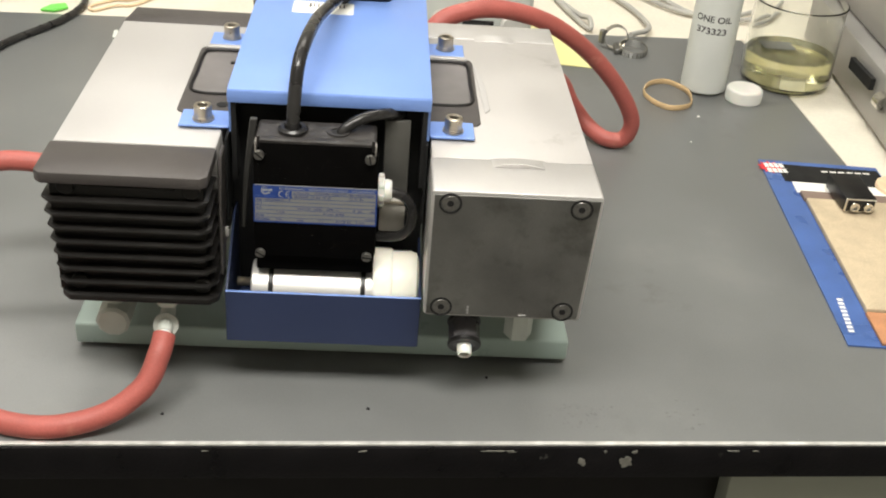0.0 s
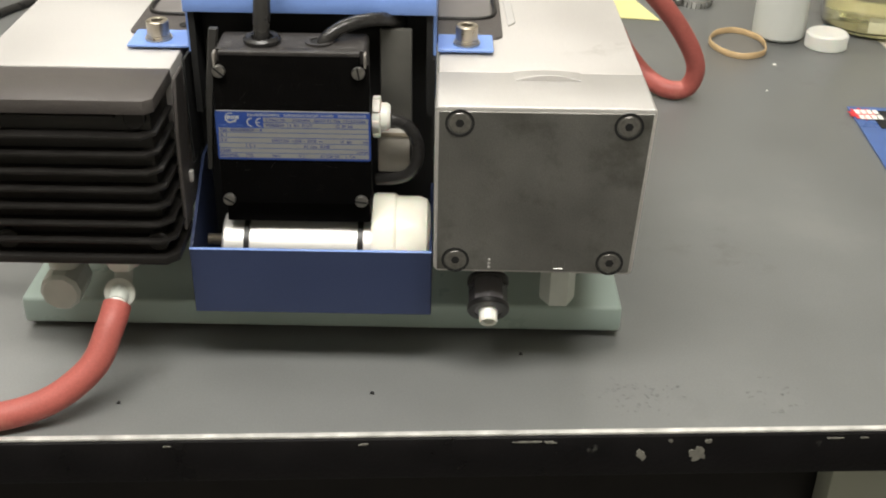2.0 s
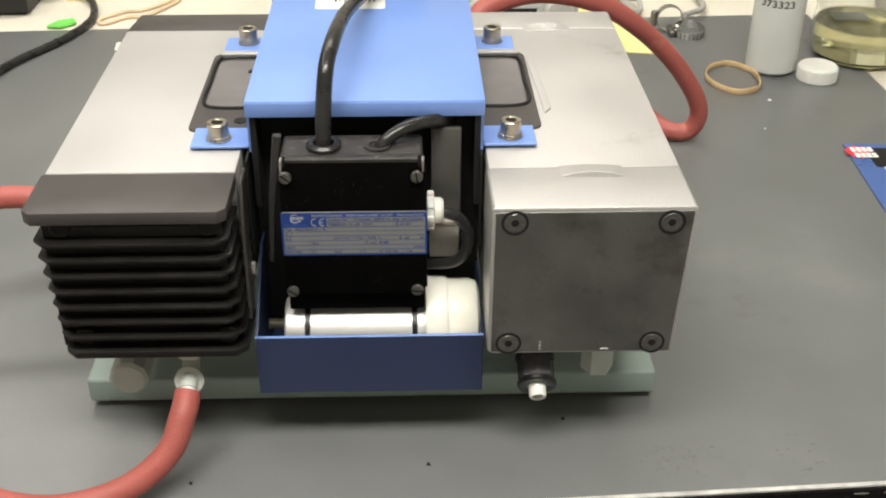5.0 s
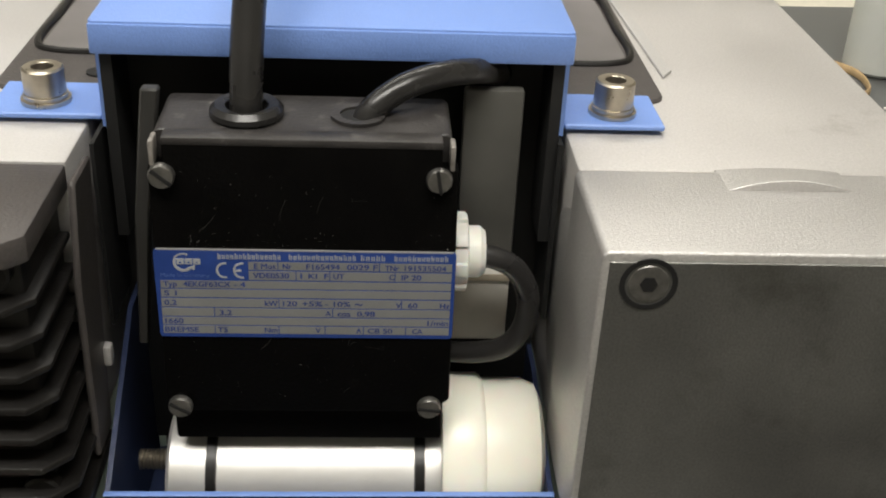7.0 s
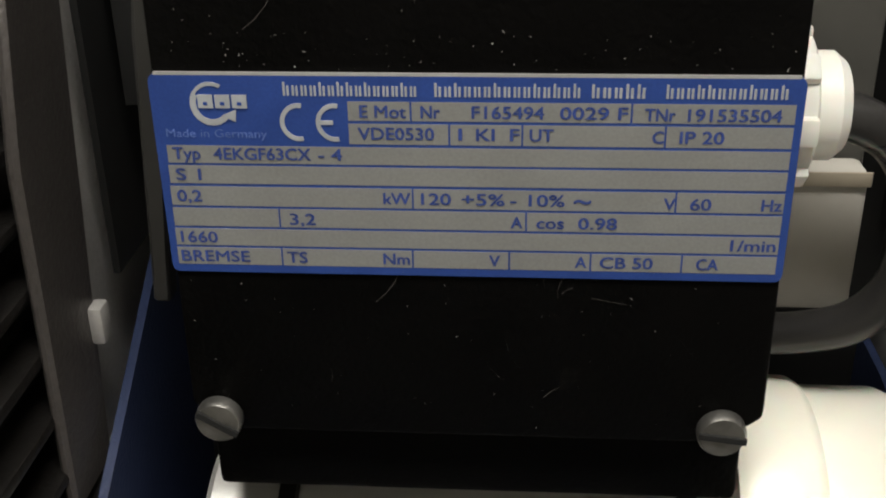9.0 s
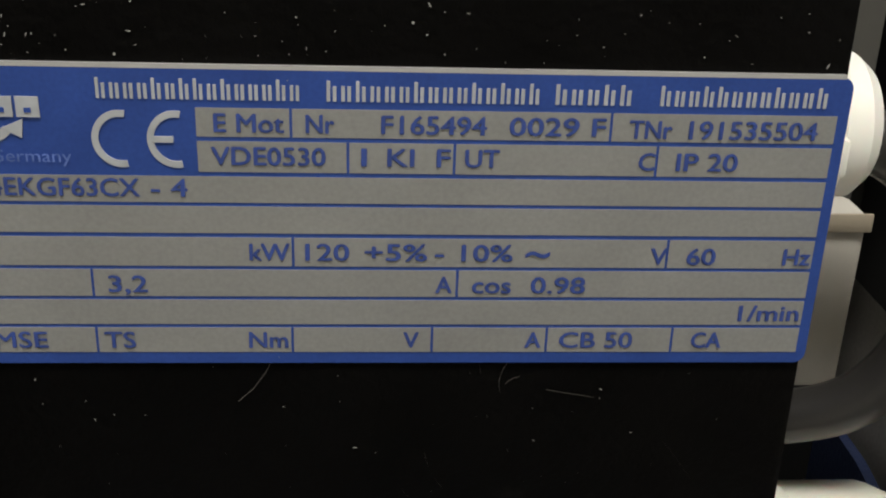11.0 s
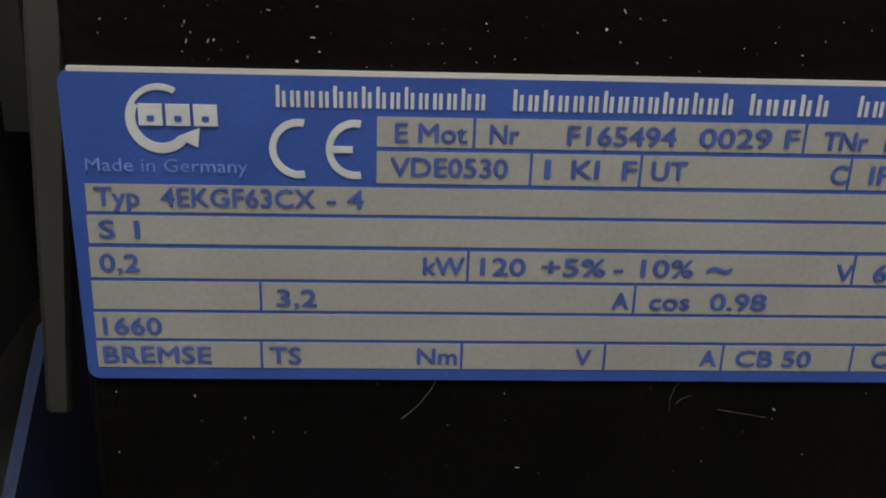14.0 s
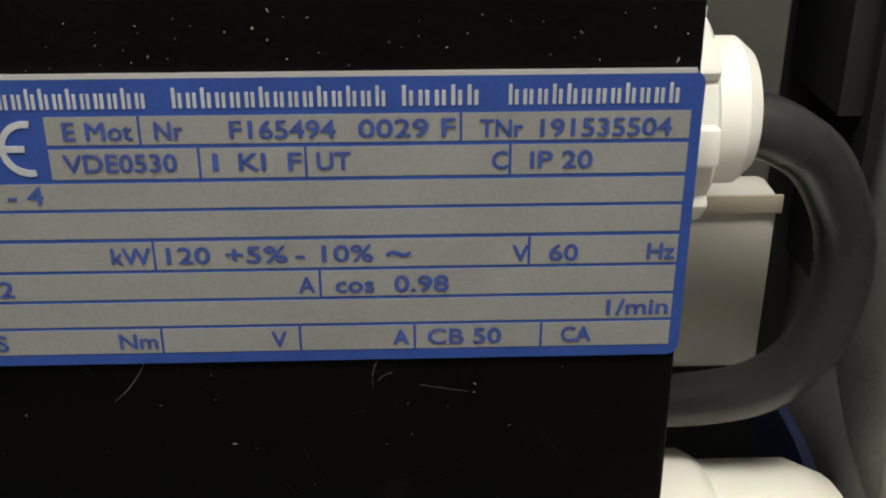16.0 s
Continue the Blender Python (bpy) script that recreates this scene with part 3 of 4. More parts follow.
part("cover_side", box(CL, CL + 0.0015, CF + 0.0050, CB, TOP + 0.0006, CZ - 0.0018), BLUE, cover)
# black sheets on the inner walls stand for the shade under the cover
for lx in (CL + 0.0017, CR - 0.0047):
    part("foam_liner", box(lx, lx + 0.0030, CF + 0.0016, CB - 0.004, TOP - 0.030, CZ - 0.0018), DARK_HOLE, cover, "black sheet standing for the shade inside the cover")
part("cover_side", box(CR - 0.0015, CR, CF + 0.0050, CB, TOP + 0.0006, CZ - 0.0018), BLUE, cover)
part("cover_back", box(CL + 0.0016, CR - 0.0016, CB - 0.0015, CB, 0.06, CZ - 0.0018), BLUE, cover)
for x0, x1, bx in ((-0.0852, -0.0548, -0.0712), (0.0678, 0.0954, 0.0822)):
    for y0, by in ((0.0418, 0.0505), (0.1765, 0.1895)):
        tab = part("tab", box(x0, x1, y0, y0 + 0.0225, TOP + 0.0014, TOP + 0.0030, 0.0004, 1), BLUE, cover, "blue bolt-down tab of the cover")
        socket_bolt(bx, by, TOP + 0.0030, pump)
part("barcode_label", prism(rounded(-0.0272, 0.0153, 0.1713, 0.1948, 0.002), "z", CZ + 0.0001, CZ + 0.0004), PAPER, cover, "white inventory label with a bar code")
for k in range(9):
    part("label_bar", box(-0.0160 + 0.0030 * k, -0.0160 + 0.0030 * k + 0.0009 + 0.0007 * (k * 7 % 3 == 0), 0.1836, 0.1909, CZ + 0.0005, CZ + 0.0006), RUBBER, cover)
for sx in (-0.0262, 0.0412):
    part("cover_screw", lathe([(0, 0), (0.0045, 0), (0.0045, 0.0008), (0.0024, 0.0022), (0, 0.0026)], (sx, 0.2208, CZ), seg=20), BOLT, cover)
# the mains inlet and its plug stand at the back of the cover
plug = base("mains_plug", "black moulded mains connector lying on the blue cover", "plug")
part("body", prism(rounded(0.0022, 0.0422, 0.2021, 0.2363, 0.006), "z", CZ + 0.0004, CZ + 0.0225, 0.003, 3), BLACK, plug)
part("grip", box(0.0085, 0.0359, 0.2011, 0.2031, CZ + 0.017, CZ + 0.0205, 0.0006), material("grip_shine", (0.12, 0.12, 0.12), 0.2, vary=0.1), plug)
part("strain_relief", tube([(0.0110, 0.205, CZ + 0.0113), (0.0090, 0.1933, CZ + 0.0106), (0.0071, 0.1816, CZ + 0.0098)], 0.0058, 16, 6), BLACK, plug)

# blue front tray, its shade put into the colour of the coat
TF = -0.0072
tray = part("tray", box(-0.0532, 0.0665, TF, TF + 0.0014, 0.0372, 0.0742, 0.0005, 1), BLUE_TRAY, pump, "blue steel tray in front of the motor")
part("tray_rim", box(-0.0534, 0.0667, TF - 0.0002, TF + 0.0016, 0.0736, 0.0744, 0.0003, 1), BLUE, tray, "upper edge in the lighter blue of the cover")
for x in (-0.0532, 0.0651):
    back = 0.103 if x < 0 else 0.082
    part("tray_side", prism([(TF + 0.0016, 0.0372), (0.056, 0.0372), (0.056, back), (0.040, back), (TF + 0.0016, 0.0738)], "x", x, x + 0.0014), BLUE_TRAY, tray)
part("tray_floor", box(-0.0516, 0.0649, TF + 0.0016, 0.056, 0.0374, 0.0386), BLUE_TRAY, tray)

# capacitor across the tray
CAPY, CAPZ, CAPR = 0.0165, 0.0630, 0.0178
capacitor = part("capacitor", lathe([(0, -0.0388), (CAPR - 0.001, -0.0388), (CAPR, -0.0378), (CAPR, 0.037), (CAPR + 0.0006, 0.0372), (CAPR + 0.0006, 0.0395), (0, 0.04)], (0, CAPY, CAPZ), "x", 40), ALU_CAN, pump, "bare aluminium start capacitor with an ivory end cap")
part("end_cap", lathe([(0, 0.0375), (0.0228, 0.0375), (0.0236, 0.039), (0.0236, 0.0478), (0.0228, 0.0492), (0.0222, 0.0496), (0.0222, 0.0610), (0.0205, 0.0648), (0.017, 0.0664), (0, 0.0672)], (-0.001, CAPY + 0.0018, CAPZ + 0.0045), "x", 44), IVORY, capacitor, "ivory plastic end cap")
for bx in (-0.0265, 0.0305):
    part("clamp_band", lathe([(CAPR, -0.0015), (CAPR + 0.0011, -0.0012), (CAPR + 0.0011, 0.0012), (CAPR, 0.0015)], (bx, CAPY, CAPZ), "x", 40, closed=True), BLACK, capacitor)
part("stud", lathe([(0.0, -0.0100)] + [(0.0031 - 0.0004 * (k % 2), -0.0098 + 0.0006 * k) for k in range(16)] + [(0, 0)], (-0.0386, CAPY, CAPZ + 0.0035), "x", 20), BOLT, capacitor, "threaded stud")

# terminal box with its lid and nameplate
tbox = part("terminal_box", prism(rounded(-0.0348, 0.0352, 0.090, 0.1735, 0.002), "y", 0.0062, 0.0285, 0.0006, 1), BOX_TOP, pump, "dusty black plastic terminal box")
part("lid", prism([(-0.0358, 0.1005), (-0.0318, 0.0965), (0.0322, 0.0965), (0.0372, 0.1005), (0.0366, 0.1668), (0.0326, 0.1668), (0.0326, 0.1730), (-0.0318, 0.1730), (-0.0318, 0.1668), (-0.0353, 0.1668)], "y", 0.0, 0.0060, 0.0007, 2), DUSTY, tbox, "dusty black lid held by four slotted screws")
part("lower_body", box(-0.0350, 0.0360, 0.0045, 0.0280, 0.0838, 0.0965, 0.001), DUSTY, tbox)
part("lid_lip", box(-0.0318, 0.0326, -0.0002, 0.0055, 0.1722, 0.1742, 0.0005), BOX_TOP, tbox)
for (sx, sz), turn in zip(((-0.032, 0.1648), (0.032, 0.1648), (-0.0322, 0.0988), (0.032, 0.0988)), (0.7, 1.4, 0.55, 0.12)):
    face_screw(sx, -0.0001, sz, tbox, 0.0031, "slotted_screw", True, turn)
for ex in (-0.0341, 0.0350):
    part("corner_wear", box(ex - 0.0006, ex + 0.0006, -0.0003, 0.0052, 0.1668, 0.1732, 0.0004), material("worn_corner", (0.24, 0.22, 0.2), 0.5, vary=0.4, scale=300), tbox)
part("grommet", lathe([(0.0052, 0), (0.0078, 0), (0.0088, 0.0008), (0.0088, 0.0022), (0.0076, 0.0034), (0.0052, 0.0030)], (-0.0137, 0.0150, 0.1733), seg=32, closed=True), RUBBER, tbox)
part("cable_entry", lathe([(0.0044, 0), (0.0066, 0), (0.0066, 0.0010), (0.0044, 0.0010)], (0.0128, 0.0155, 0.1734), seg=28, closed=True), BOX_TOP, tbox)
part("entry_hole", lathe(disc(0.0046, 0, 0.0003), (0.0128, 0.0155, 0.1735), seg=24), DARK_HOLE, tbox)
gland = part("cable_gland", lathe([(0, 0), (0.0092, 0), (0.0094, 0.0006), (0.0094, 0.0034), (0.0088, 0.0038), (0.0068, 0.004), (0.0068, 0.0070), (0.0056, 0.0084), (0.0036, 0.0086), (0, 0.0086)], (0.0372, 0.0165, 0.1362), "x", 32), WHITE, pump, "white plastic cable gland")
for k in range(8):
    a = 2 * math.pi * k / 8
    rib = box(0.0374, 0.0408, -0.0018, 0.0018, 0.0085, 0.0104, 0.0005)
    bmesh.ops.transform(rib, matrix=Matrix.Translation((0, 0.0165, 0.1362)) @ Matrix.Rotation(a, 4, "X"), verts=rib.verts)
    part("rib", rib, WHITE, gland)
part("gland_lead", tube([(0.0445, 0.0165, 0.1352), (0.0492, 0.0170, 0.1338), (0.0545, 0.0185, 0.1297), (0.0582, 0.0195, 0.1225), (0.0589, 0.0200, 0.1150), (0.0573, 0.0210, 0.1075), (0.0530, 0.0225, 0.1018), (0.0460, 0.0250, 0.0985), (0.0380, 0.0275, 0.0970)], 0.0031, 16, 8), RUBBER, pump, "black lead looping from the gland")
part("motor_lead", tube([(0.0138, 0.0155, 0.1690), (0.0150, 0.0160, 0.1735), (0.0190, 0.0180, 0.1772), (0.0255, 0.0215, 0.1800), (0.0340, 0.0265, 0.1808), (0.0430, 0.034, 0.1790), (0.0500, 0.046, 0.1740)], 0.0033, 16, 8), RUBBER, pump, "black lead from the terminal box to the motor")

# nameplate
plate = part("nameplate", prism(rounded(-0.0357, 0.0370, 0.1208, 0.1445, 0.0009, 4), "y", -0.0004, 0.0003), LAB_BLUE, pump, "blue and silver metal rating plate")
part("plate_edge", box(-0.0350, 0.0363, -0.00042, 0.0, 0.1444, 0.1447), LAB_EDGE, plate, "bright bare upper edge")
MM = 0.001


def cell(x0, x1, z0, z1):
    part("field", prism([(x0 * MM, z0 * MM), (x1 * MM, z0 * MM), (x1 * MM, z1 * MM), (x0 * MM, z1 * MM)], "y", -0.00046, -0.0003), LAB_SILVER, plate)


END = 36.1
ROWS = ((141.6, 139.45), (139.1, 136.75), (136.4, 134.35), (134.05, 131.9), (131.55, 129.2), (128.9, 126.65), (126.35, 124.25), (123.95, 121.8))
CUTS = ((-13.2, -6.0, 18.5), (-13.2, -1.7, 6.5, 22.35), (-34.5,), (-34.6,), (-34.7, -6.05, 24.1), (-34.75, -21.9, 7.1), (-34.8,), (-34.85, -22.0, -6.25, 5.2, 14.75, 25.35))
for (z1, z0), cuts in zip(ROWS, CUTS):
    for x0, x1 in zip(cuts, cuts[1:] + (END,)):
        cell(x0, x1 - (0.22 if x1 != END else 0), z0, z1)


def lettering(text, x0, x1, z, height, mat, bold=0.0):
    """Words of the built-in font on the plate: from x0 to x1, standing on z (all in millimetres)."""
    cu = bpy.data.curves.new("lettering", "FONT")
    cu.body, cu.size, cu.offset, cu.resolution_u = text, 1.0, bold, 3
    tmp = new("lettering_source", cu)
    me = bpy.data.meshes.new_from_object(tmp.evaluated_get(bpy.context.evaluated_depsgraph_get()))
    bpy.data.objects.remove(tmp)
    bpy.data.curves.remove(cu)
    co = np.empty(len(me.vertices) * 3)
    me.vertices.foreach_get("co", co)
    co = co.reshape(-1, 3)
    low, high = co.min(0), co.max(0)
    tall = 0.73 if text != "~" else 0.42
    u = x0 + (co[:, 0] - low[0]) / max(high[0] - low[0], 1e-6) * (x1 - x0)
    v = z + co[:, 1] / tall * height
    me.vertices.foreach_set("co", np.stack([u * MM, np.full(len(u), -0.00053), v * MM], 1).ravel())
    bm = bmesh.new()
    bm.from_mesh(me)
    if mat is INK:  # further impressions, a hair aside, for the weight of the stroke
        first = list(bm.verts) + list(bm.edges) + list(bm.faces)
        for dx, dy, dz in ((0.00010, -0.00003, 0.00001), (0.00006, -0.00006, 0.00007)):
            again = bmesh.ops.duplicate(bm, geom=first)["geom"]
            bmesh.ops.translate(bm, vec=(dx, dy, dz), verts=[g for g in again if isinstance(g, bmesh.types.BMVert)])
    bpy.data.meshes.remove(me)
    return part("lettering", bm, mat, plate)


for words in (
    (("E Mot", -11.9, -6.7, 139.8), ("Nr", -5.0, -2.9, 139.8), ("F165494", 0.7, 8.7, 139.8), ("0029 F", 10.5, 17.9, 139.8), ("TNr", 19.8, 23.1, 139.7), ("191535504", 24.5, 34.6, 139.7)),
    (("VDE0530", -12.2, -3.6, 137.3), ("I", -0.8, -0.45, 137.3), ("KI", 1.2, 3.2, 137.3), ("F", 5.0, 6.0, 137.3), ("UT", 7.2, 9.8, 137.3), ("C", 20.8, 22.0, 137.2), ("IP 20", 23.8, 28.6, 137.2)),
    (("Typ", -33.9, -30.7, 134.8), ("4EKGF63CX", -29.1, -17.8, 134.8), ("- 4", -16.9, -14.2, 134.8), ("S 1", -33.8, -30.9, 132.3), ("0,2", -34.0, -31.1, 129.7), ("kW", -9.6, -6.5, 129.7)),
    (("120", -5.2, -1.8, 129.7), ("+5%", -0.5, 4.4, 129.7), ("- 10%", 5.1, 11.3, 129.7), ("~", 12.4, 14.3, 129.35), ("V", 22.6, 23.9, 129.5), ("60", 25.6, 27.9, 129.5), ("Hz", 33.6, 35.8, 129.5)),
    (("3,2", -20.8, -17.8, 127.0), ("A", 5.2, 6.5, 127.0), ("cos", 8.2, 11.3, 127.0), ("0.98", 13.0, 17.4, 127.0), ("1660", -34.2, -29.8, 124.6), ("1/min", 30.6, 35.7, 124.6)),
    (("BREMSE", -34.4, -26.1, 122.2), ("TS", -21.5, -19.1, 122.2), ("Nm", -9.9, -6.8, 122.2), ("V", 2.7, 3.9, 122.2), ("A", 12.8, 14.1, 122.2), ("CB 50", 15.7, 21.8, 122.2), ("CA", 26.9, 29.4, 122.2)),
):
    for text, x0, x1, z in words:
        lettering(text, x0, x1, z, 1.45, INK)
lettering("Made in Germany", -34.3, -22.6, 137.4, 1.0, FAINT_INK)


def plate_shape(points, mat, name="print", lift=0.0):
    part(name, prism([(x * MM, z * MM) for x, z in points], "y", -0.00050 - lift, -0.00038 - lift), mat, plate)


# maker's name as plain upright bars, its sign as a plain ring, arrow and blocks
for x0, x1, tall in ((-20.5, -5.2, "100010110100010"), (-3.5, 12.9, "101000100010101"), (13.8, 20.0, "10011"), (21.9, 35.3, "100110001001")):
    step = (x1 - x0) / len(tall)
    for k, up in enumerate(tall):
        a = x0 + k * step
        h = 1.5 if up == "1" else 1.12
        plate_shape([(a + step * 0.10, 142.2), (a + step * 0.34, 142.2), (a + step * 0.34, 142.2 + h), (a + step * 0.10, 142.2 + h)], PALE_INK, "name_bar")
        plate_shape([(a + step * 0.52, 142.2), (a + step * 0.76, 142.2), (a + step * 0.76, 142.2 + 1.1), (a + step * 0.52, 142.2 + 1.1)], PALE_INK, "name_bar")


def arc(cx, cz, r0, r1, a0, a1, n=28):
    out = [(cx + r1 * math.cos(radians(a0 + (a1 - a0) * k / n)), cz + r1 * math.sin(radians(a0 + (a1 - a0) * k / n))) for k in range(n + 1)]
    return out + [(cx + r0 * math.cos(radians(a1 + (a0 - a1) * k / n)), cz + r0 * math.sin(radians(a1 + (a0 - a1) * k / n))) for k in range(n + 1)]


plate_shape(arc(-28.7, 141.2, 2.05, 2.45, 60, 150), PALE_INK)
plate_shape(arc(-28.7, 141.2, 1.75, 2.45, 150, 318), PALE_INK)
plate_shape([(-27.6, 139.9), (-26.1, 139.2), (-25.9, 140.6)], PALE_INK, "arrow", 0.00003)
for k in range(3):
    a = -30.2 + 1.95 * k
    plate_shape([(a, 140.75), (a + 1.7, 140.75), (a + 1.7, 142.25), (a, 142.25)], PALE_INK, "name_block", 0.00006)
    plate_shape([(a + 0.6, 141.1), (a + 1.1, 141.1), (a + 1.1, 141.45), (a + 0.6, 141.45)], LAB_BLUE, "name_bar", 0.00012)
plate_shape(arc(-18.85, 139.2, 1.65, 2.15, 78, 282), PALE_INK, "mark_c")
plate_shape(arc(-14.75, 139.2, 1.65, 2.15, 78, 282), PALE_INK, "mark_e")
plate_shape([(-16.6, 138.97), (-14.95, 138.97), (-14.95, 139.43), (-16.6, 139.43)], PALE_INK, "mark_e", 0.00003)
# the plate's true height
taller = Matrix.Translation((0, 0, 0.13265)) @ Matrix.Diagonal((1, 1, 1.05, 1)) @ Matrix.Translation((0, 0, -0.13265))
for ob in [plate] + list(plate.children):
    ob.data.transform(taller)
# dust on the lid and plate
rnd = random.Random(11)
specks = bmesh.new()
for k in range(260):
    x = rnd.uniform(-0.0345, 0.0358)
    z = rnd.choice((rnd.uniform(0.1455, 0.1655), rnd.uniform(0.098, 0.1205), rnd.uniform(0.1208, 0.1445), rnd.uniform(0.1455, 0.1500)))
    on = 0.1199 < z < 0.1455
    if on and rnd.random() < 0.72:
        continue
    r = rnd.uniform(0.00002, 0.000065) * (1.8 if rnd.random() < 0.07 else 1.0)
    long = rnd.choice((1, 1, 1, 1.6, 4)) if r < 0.0001 else 1
    a = rnd.uniform(0, math.pi)
    vs = [specks.verts.new((x + r * (long * math.cos(t) * math.cos(a) - math.sin(t) * math.sin(a)), -0.00055 if on else -0.00012, z + r * (long * math.cos(t) * math.sin(a) + math.sin(t) * math.cos(a)))) for t in (0, 1.05, 2.1, 3.14, 4.2, 5.25)]
    specks.faces.new(vs)
part("dust_specks", specks, DUST, tbox, "pale dust specks and lint")["kind"] = "stuff"
scratch = bmesh.new()
for k in range(16):
    x, z = rnd.uniform(-0.03, 0.034), rnd.choice((rnd.uniform(0.147, 0.164), rnd.uniform(0.100, 0.119)))
    a, ln = rnd.uniform(0, math.pi), rnd.uniform(0.0012, 0.006)
    bend = rnd.uniform(-0.5, 0.5)
    w = 0.00003
    pts = [(x + ln * s * math.cos(a + bend * s), z + ln * s * math.sin(a + bend * s)) for s in (0, 0.33, 0.66, 1)]
    row = [(scratch.verts.new((px, -0.0001, pz + w)), scratch.verts.new((px + w, -0.0001, pz - w))) for px, pz in pts]
    for (p, q), (r2, s2) in zip(row, row[1:]):
        scratch.faces.new((p, q, s2, r2))
part("lint", scratch, material("scratched_plastic", (0.07, 0.065, 0.06), 0.6, vary=0.2), tbox)["kind"] = "stuff"

# fittings below the heads
part("drain_cap", lathe([(0, -0.013), (0.0095, -0.013), (0.0108, -0.0115), (0.0108, 0.009), (0.009, 0.011), (0.0, 0.011)], (-0.1262, 0.016, 0.0385), "-y", 10), MILKY, pump, "milky plastic hexagonal plug")
part("plug_stem", lathe(disc(0.0085, 0, 0.024), (-0.1262, 0.020, 0.0475), seg=20), MILKY, pump)
part("hex_nut", lathe([(0, 0.042), (0.0086, 0.042), (0.0092, 0.0435), (0.0092, 0.0705), (0, 0.0705)], (0.1325, 0.016, -0.008), seg=6), MILKY, pump, "milky plastic hexagonal spacer")
part("hex_nut", lathe([(0, 0.0), (0.0075, 0.0), (0.0098, 0.003), (0.0098, 0.012), (0, 0.012)], (-0.0895, 0.002, 0.0585), seg=6), WHITE, pump, "white plastic fitting nut")
part("fitting_elbow", tube([(-0.0895, 0.002, 0.060), (-0.0893, -0.001, 0.0545), (-0.0890, -0.0085, 0.0520), (-0.0890, -0.0175, 0.0490)], 0.0046, 16, 6), MILKY, pump)
ring = lathe(disc(0.0078, -0.0008, 0.0010), (0, 0, 0), seg=28)
bmesh.ops.transform(ring, matrix=Matrix.Translation((-0.0890, -0.0120, 0.0510)) @ Matrix.Rotation(radians(70), 4, "X"), verts=ring.verts)
part("fitting_collar", ring, MILKY, pump)
part("exhaust_port", lathe(disc(0.0078, -0.002, 0.016), (0.0953, 0.004, 0.0555), seg=24), MILKY, pump)
port_tilt = Matrix.Translation((0.0952, -0.0005, 0.0535)) @ Matrix.Rotation(radians(118), 4, "X")
nut = lathe([(0, -0.001), (0.0085, -0.001), (0.0098, 0.001), (0.0098, 0.0160), (0.0055, 0.0165), (0, 0.0165)], (0, 0, 0), seg=8)
bmesh.ops.transform(nut, matrix=port_tilt, verts=nut.verts)
nut = part("union_nut", nut, material("smoked_plastic", (0.1, 0.095, 0.1), 0.22, vary=0.15, scale=90), pump, "smoky grey plastic union nut")
for h0, h1 in ((-0.002, 0.0015), (0.0135, 0.0168)):
    band = lathe([(0.0070, h0), (0.0100, h0), (0.0106, h0 + 0.0008), (0.0106, h1 - 0.0008), (0.0100, h1), (0.0070, h1)], (0, 0, 0), seg=28, closed=True)
    bmesh.ops.transform(band, matrix=port_tilt, verts=band.verts)
    part("nut_collar", band, BLACK, nut, "glossy black collar")
pipe = lathe([(0.0028, 0.010), (0.0028, 0.0225), (0.0040, 0.0232), (0.0046, 0.0222), (0.0046, 0.010)], (0, 0, 0), seg=24, closed=True)
bmesh.ops.transform(pipe, matrix=Matrix.Translation((0.0952, -0.0005, 0.0535)) @ Matrix.Rotation(radians(118), 4, "X"), verts=pipe.verts)
part("tube_stub", pipe, WHITE, pump, "white plastic tube stub")

# ---- hoses and cables ----
hose = base("vacuum_hose", "red rubber vacuum hose looped beside the finned pump head", "hose", "red hoses")
part("hose_wall", tube([(-0.0890, -0.0190, 0.0480), (-0.0905, -0.0290, 0.0420), (-0.0985, -0.0420, 0.0260), (-0.122, -0.0535, 0.0120), (-0.158, -0.0600, 0.0072), (-0.198, -0.0480, 0.0072), (-0.236, -0.0130, 0.0085), (-0.262, 0.034, 0.030), (-0.266, 0.075, 0.060), (-0.250, 0.105, 0.084), (-0.220, 0.118, 0.091), (-0.180, 0.12, 0.088), (-0.150, 0.12, 0.086)], 0.0070, 20, 10), RED, hose)
part("nipple", tube([(-0.0890, -0.0140, 0.0502), (-0.0891, -0.0185, 0.0482), (-0.0893, -0.0215, 0.0468)], 0.0042, 16, 4), WHITE, hose, "white hose nipple")
hose = base("vacuum_hose", "red rubber vacuum hose looped behind the aluminium head", "hose", "red hoses")
part("hose_wall", tube([(0.070, 0.272, 0.100), (0.078, 0.285, 0.142), (0.106, 0.297, 0.154), (0.140, 0.309, 0.152), (0.180, 0.325, 0.136), (0.2200, 0.345, 0.1040), (0.2520, 0.360, 0.0680), (0.2720, 0.370, 0.0330), (0.2690, 0.375, 0.0110), (0.2520, 0.3770, 0.0085), (0.2360, 0.392, 0.0150), (0.2205, 0.404, 0.0310), (0.208, 0.404, 0.052), (0.188, 0.375, 0.070), (0.162, 0.315, 0.075), (0.145, 0.248, 0.075)], 0.0075, 20, 10), RED, hose)

cord = base("mains_cable", "black mains lead rising from the terminal box and over the cover", "cable")
part("sheath", tube([(-0.0137, 0.0150, 0.1700), (-0.0137, 0.0152, 0.1790), (-0.0130, 0.0190, 0.1950), (-0.0114, 0.0275, 0.2110), (-0.0086, 0.0476, 0.2177), (-0.0057, 0.0897, 0.2138), (-0.0023, 0.1288, 0.2070), (0.0026, 0.1650, 0.2006), (0.0070, 0.1855, 0.1992)], 0.0040, 18, 10), RUBBER, cord)
